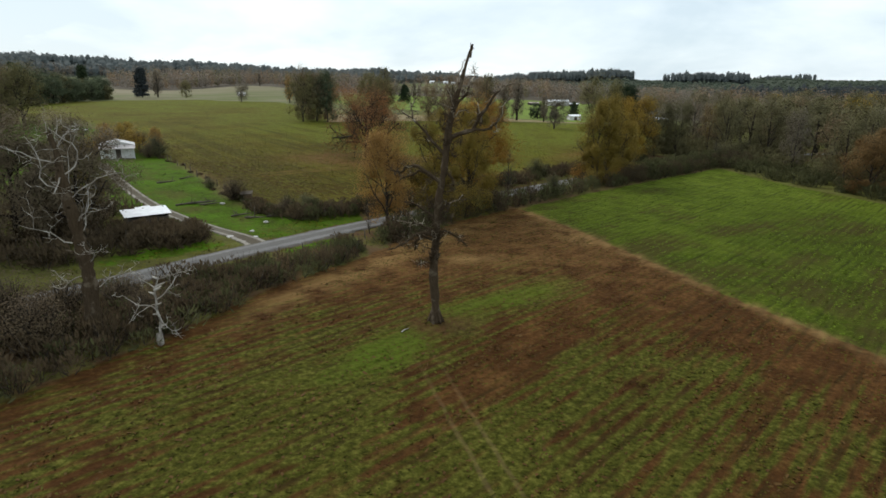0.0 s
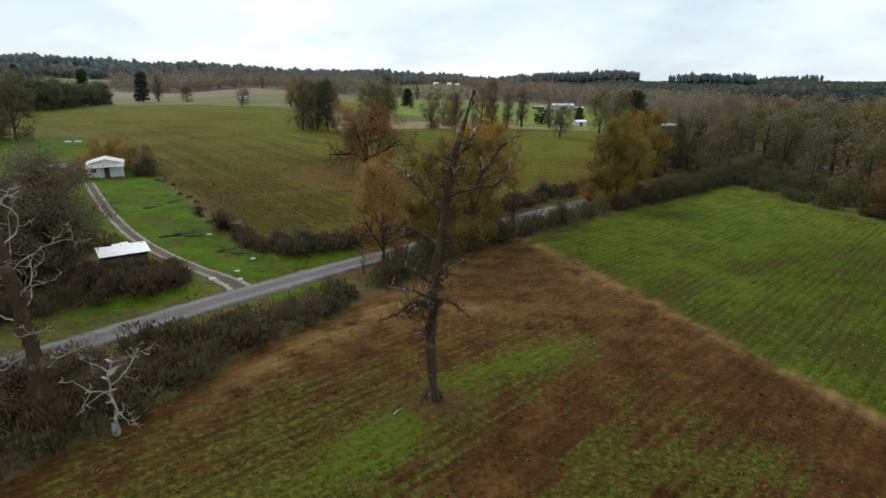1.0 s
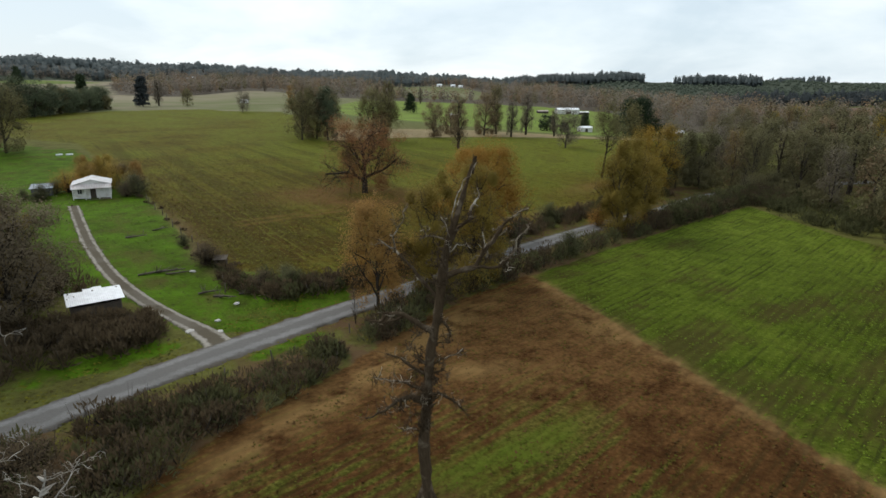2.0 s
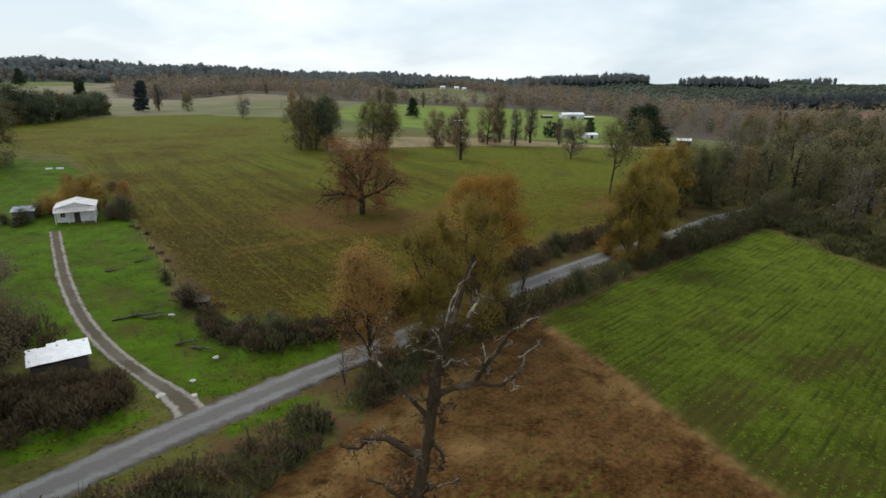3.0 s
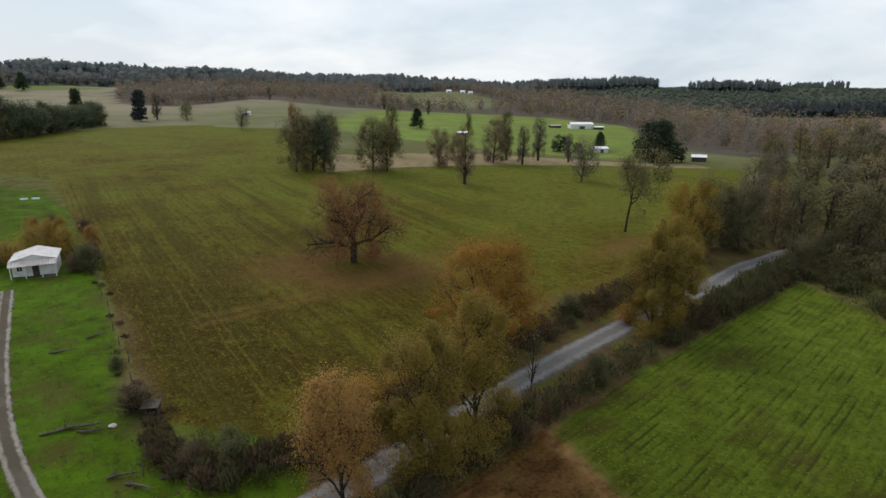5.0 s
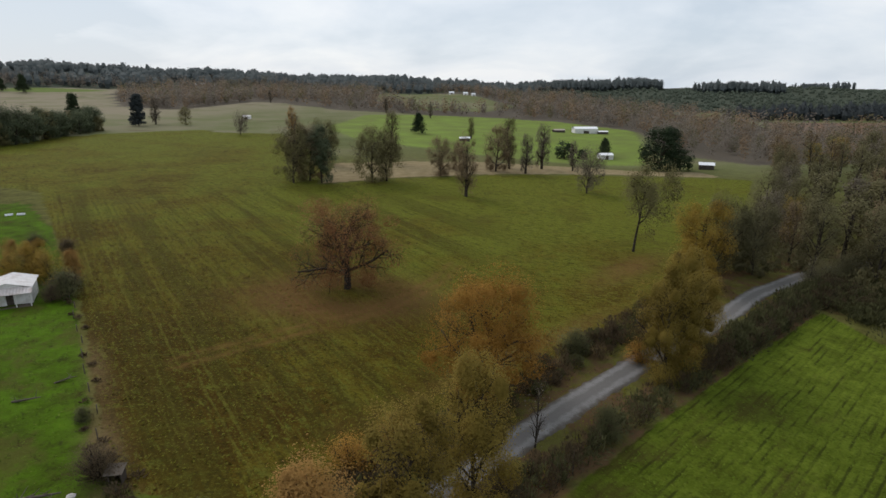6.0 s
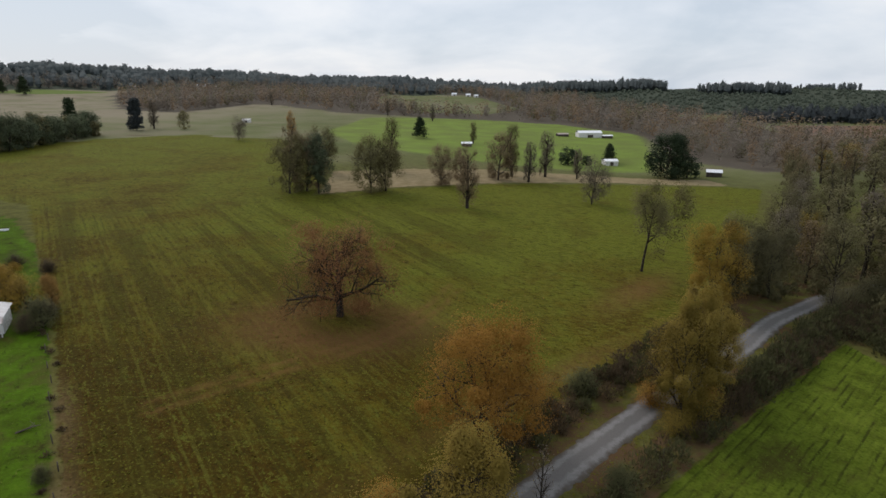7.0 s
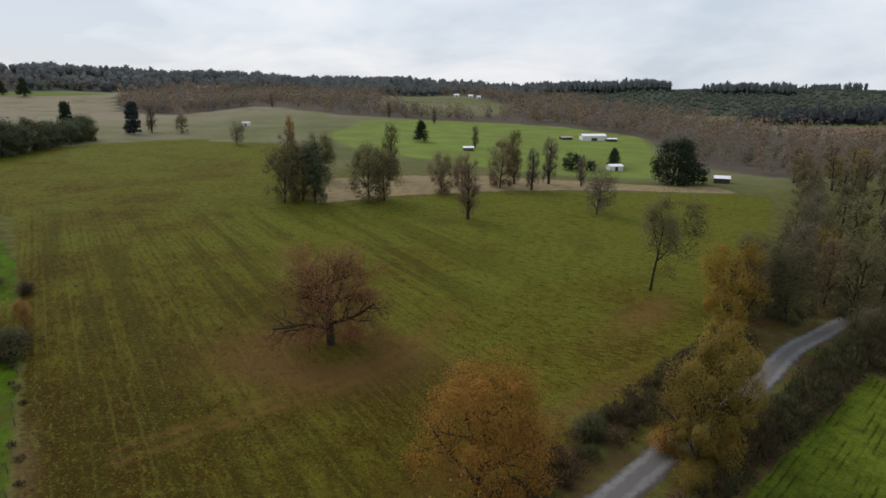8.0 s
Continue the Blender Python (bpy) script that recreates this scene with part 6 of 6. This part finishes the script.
def white_roofed_shed(x, y, turn):
    """A low open shed whose roof is laid from single sheets of uneven length."""
    t = thing("shed", x, y, "low dark timber shed under loose white metal sheets", "shed", turn=turn)
    w, d, h = 4.5, 2.9, 1.6
    for px in (-w / 2, 0, w / 2):
        for py in (0.1, d - 0.1):
            part("post", box((px - 0.08, py - 0.08, -0.5), (px + 0.08, py + 0.08, h + 0.05 + 0.4 * py / d), 0.01), OLD_WOOD, t)
    part("wall", box((-w / 2, d - 0.1, -0.4), (w / 2, d, h + 0.3)), DARK_BOARD, t)
    part("wall", box((-w / 2, 0.02, -0.4), (-w / 2 + 0.1, d - 0.1, h)), DARK_BOARD, t)
    part("wall", box((w / 2 - 0.1, 0.02, -0.4), (w / 2, d - 0.1, h)), DARK_BOARD, t)
    part("wall", box((-w / 2, 0, -0.4), (w / 2, 0.1, h * 0.8)), DARK_BOARD, t)
    rng = np.random.default_rng(131)
    n = 6
    for i in range(n):
        x0, x1 = -w / 2 - 0.35 + i * (w + 0.7) / n, -w / 2 - 0.35 + (i + 1) * (w + 0.7) / n + 0.05
        back = d + (0.25, 0.1, 0.7, 0.9, 0.35, 0.3)[i]
        sl = 0.11
        q = 0.012 * (i % 2)
        part("roof_sheet", sheet_roof((x0, -0.3, h + 0.02 + q), (x1, -0.3, h + 0.02 + q), (x1, back, h + 0.05 + sl * back + q), (x0, back, h + 0.05 + sl * back + q), 5, 0.025, 0.03),
             WHITE_ROOF, t)


white_roofed_shed(-35.7, 70.0, 36)
outbuilding(-79.5, 127.0, 25, 3.4, 2.8, 1.6, BLUE_BOARD, BLUE_ROOF, "small blue-grey shed with a faded blue roof beside the house")
outbuilding(-46.5, 53.5, 30, 3.2, 2.4, 1.9, DARK_BOARD, WHITE_ROOF, "small dark hut with a pale roof in the scrub")
outbuilding(92, 484, 6, 17, 9, 3.4, WHITE_WALL, WHITE_ROOF, "long white barn in the far pasture", ridge=1.3, category="barn", ribs=24)
outbuilding(104, 482, 4, 7, 5, 1.8, DARK_BOARD, WHITE_ROOF, "low open shelter with a white roof beside the barn", ridge=0.6)
outbuilding(73, 486, 12, 8, 5, 1.6, DARK_BOARD, RUST_ROOF, "low dark shed beside the far barn", ridge=0.8)
outbuilding(80.5, 367, 8, 7, 6, 2.4, WHITE_WALL, WHITE_ROOF, "white hut behind the straw field", ridge=0.9)
outbuilding(117.5, 325, -18, 6.5, 5, 2.2, DARK_BOARD, WHITE_ROOF, "dark hut with a pale roof at the wood's edge", ridge=1.1)
outbuilding(3.2, 402, 5, 6, 5, 1.8, OLD_WOOD, WHITE_ROOF, "small white-roofed shed in the pasture", ridge=0.8)
outbuilding(-172, 520, 10, 6, 5, 2.0, WHITE_WALL, PALE_ROOF, "small pale hut on the far pasture", ridge=0.9)
for i, (x, y, w) in enumerate(((-513, 985, 12), (-440, 1050, 16), (-425, 1060, 10), (-18, 1024, 8), (4, 1003, 7), (17, 990, 6))):
    outbuilding(x, y, (i * 23) % 40 - 20, w, 6, 2.4, WHITE_WALL, WHITE_ROOF, "distant white farm building on the hills", ridge=2.0, category="house")


# ---- small things round the lawn and road ----
def post(x, y, h, r, group, label, lean=(0, 0)):
    w = Wood()
    w.tube([(0, 0, -0.3), (lean[0] * 0.5, lean[1] * 0.5, h * 0.5), (lean[0], lean[1], h)], [r, r * 0.95, r * 0.85], 7)
    t = new("fence_post", w.mesh("fence_post", OLD_WOOD))
    t.matrix_basis = Matrix.Translation((x, y, gz(x, y)))
    return tagged(t, label, "post", group)


rng = np.random.default_rng(140)
for line, n in (([(-25.2, 77.5), (-29.5, 86), (-45, 107.5), (-62, 131)], 14), ([(-19, 77), (-10, 82.3), (-1.5, 92)], 7),
                ([(-17.5, 57.5), (-10.2, 67), (-3.5, 75)], 6)):
    c = curve_through(line, 0.5)
    for k in range(n):
        p = c[int(k * (len(c) - 1) / (n - 1))]
        post(p.x + rng.normal(0, 0.15), p.y + rng.normal(0, 0.15), rng.uniform(1.0, 1.4), 0.07, "fence posts", "weathered wooden fence post", (rng.normal(0, 0.07), rng.normal(0, 0.07)))


def log(x, y, length, r, turn, seed, label="grey fallen log with broken branches on the lawn"):
    g = np.random.default_rng(seed)
    w = Wood()
    pts = [np.array((u * length - length / 2, 0.15 * math.sin(4 * u + seed), r * 0.8 + 0.25 * u)) for u in np.linspace(0, 1, 6)]
    w.tube(pts, [r, r, r * 0.9, r * 0.8, r * 0.6, r * 0.35], 7)
    for k in range(5):
        p = pts[1 + k % 4]
        d = g.normal(size=3)
        d[2] = abs(d[2])
        d /= np.linalg.norm(d)
        w.tube([p, p + d * 0.5, p + d * g.uniform(0.7, 1.3) + (0, 0, 0.1)], [r * 0.4, r * 0.25, 0.015], 4)
    t = new("log", w.mesh("log", OLD_WOOD))
    t.matrix_basis = Matrix.Translation((x, y, gz(x, y))) @ pose(0, 0, 0, 0, 0, turn)
    return tagged(t, label, "log")


log(-35.0, 84.3, 4.2, 0.16, 20, 1)
log(-36.6, 83.6, 3.4, 0.13, 35, 2)
log(-33.6, 83.8, 2.8, 0.12, 5, 3)
log(-47.0, 99.8, 3.0, 0.13, 10, 4)
log(-45.6, 104.6, 2.4, 0.10, 30, 5)
log(-27.0, 77.5, 2.6, 0.12, 15, 6)
log(-24.8, 76.2, 3.0, 0.13, -10, 7)
log(-22.5, 77.8, 2.4, 0.12, 25, 8)


def stone(x, y, r, label, seed, flat=0.5):
    g = np.random.default_rng(seed)
    bm = bmesh.new()
    bmesh.ops.create_icosphere(bm, subdivisions=2, radius=r)
    for v in bm.verts:
        v.co = v.co * (1 + 0.22 * g.normal() * 0.6)
        v.co.z = max(v.co.z * flat, -0.2 * r)
    me = bpy.data.meshes.new("stone")
    bm.to_mesh(me)
    bm.free()
    me.materials.append(STONE)
    t = new("stone", me)
    t.matrix_basis = Matrix.Translation((x, y, gz(x, y) + 0.05 * r))
    return tagged(t, label, "stone")


stone(-32.2, 84.9, 0.38, "pale boulder on the lawn", 1)
stone(-23.2, 69.8, 0.30, "pale stone by the driveway", 2)
stone(-22.9, 74.6, 0.32, "pale stone on the verge", 3)
stone(-24.9, 67.0, 0.45, "pale stone at the driveway's mouth", 4, 0.35)
stone(-22.0, 67.2, 0.35, "pale stone at the driveway's mouth", 5, 0.35)
stone(-28.9, 38.2, 0.55, "pale stone in the roadside scrub", 6)


def doghouse(x, y, turn):
    t = thing("doghouse", x, y, "small dark wooden kennel against a bush", "kennel", turn=turn)
    part("wall", box((-0.7, 0.0, 0), (-0.62, 1.2, 1.2)), DARK_BOARD, t)
    part("wall", box((0.62, 0.0, 0), (0.7, 1.2, 1.2)), DARK_BOARD, t)
    part("wall", box((-0.62, 1.12, 0), (0.62, 1.2, 1.2)), DARK_BOARD, t)
    part("roof", sheet_roof((-0.85, -0.2, 1.2), (0.85, -0.2, 1.2), (0.85, 1.4, 1.45), (-0.85, 1.4, 1.45), 6, 0.02, 0.03), OLD_WOOD, t)


doghouse(-29.2, 86.6, 10)


def trough(x, y, turn, label):
    t = thing("trough", x, y, label, "trough", turn=turn)
    part("floor", box((-0.8, -0.3, 0.06), (0.8, 0.3, 0.12), 0.01), WHITE_ROOF, t)
    for lo, hi in (((-0.8, -0.36, 0.06), (0.8, -0.3, 0.45)), ((-0.8, 0.3, 0.06), (0.8, 0.36, 0.45)), ((-0.86, -0.36, 0.06), (-0.8, 0.36, 0.45)), ((0.8, -0.36, 0.06), (0.86, 0.36, 0.45))):
        part("side", box(lo, hi, 0.01), WHITE_ROOF, t)
    for px in (-0.65, 0.65):
        part("foot", box((px - 0.06, -0.28, -0.1), (px + 0.06, 0.28, 0.06), 0.01), OLD_WOOD, t)


trough(-109.6, 184.2, 15, "white feed trough on the pasture")
trough(-112.0, 183.2, 40, "white feed trough on the pasture, turned aside")
w = Wood()
w.tube([(-0.45, 0, 0.08), (0, 0.04, 0.12), (0.5, 0.0, 0.06)], [0.05, 0.05, 0.035], 6)
stick = new("stick", w.mesh("stick", BARK_PALE))
stick.matrix_basis = Matrix.Translation((-2.9, 41.8, gz(-2.9, 41.8))) @ pose(0, 0, 0, 0, 0, 55)
tagged(stick, "bleached stick lying in the stubble", "stick")
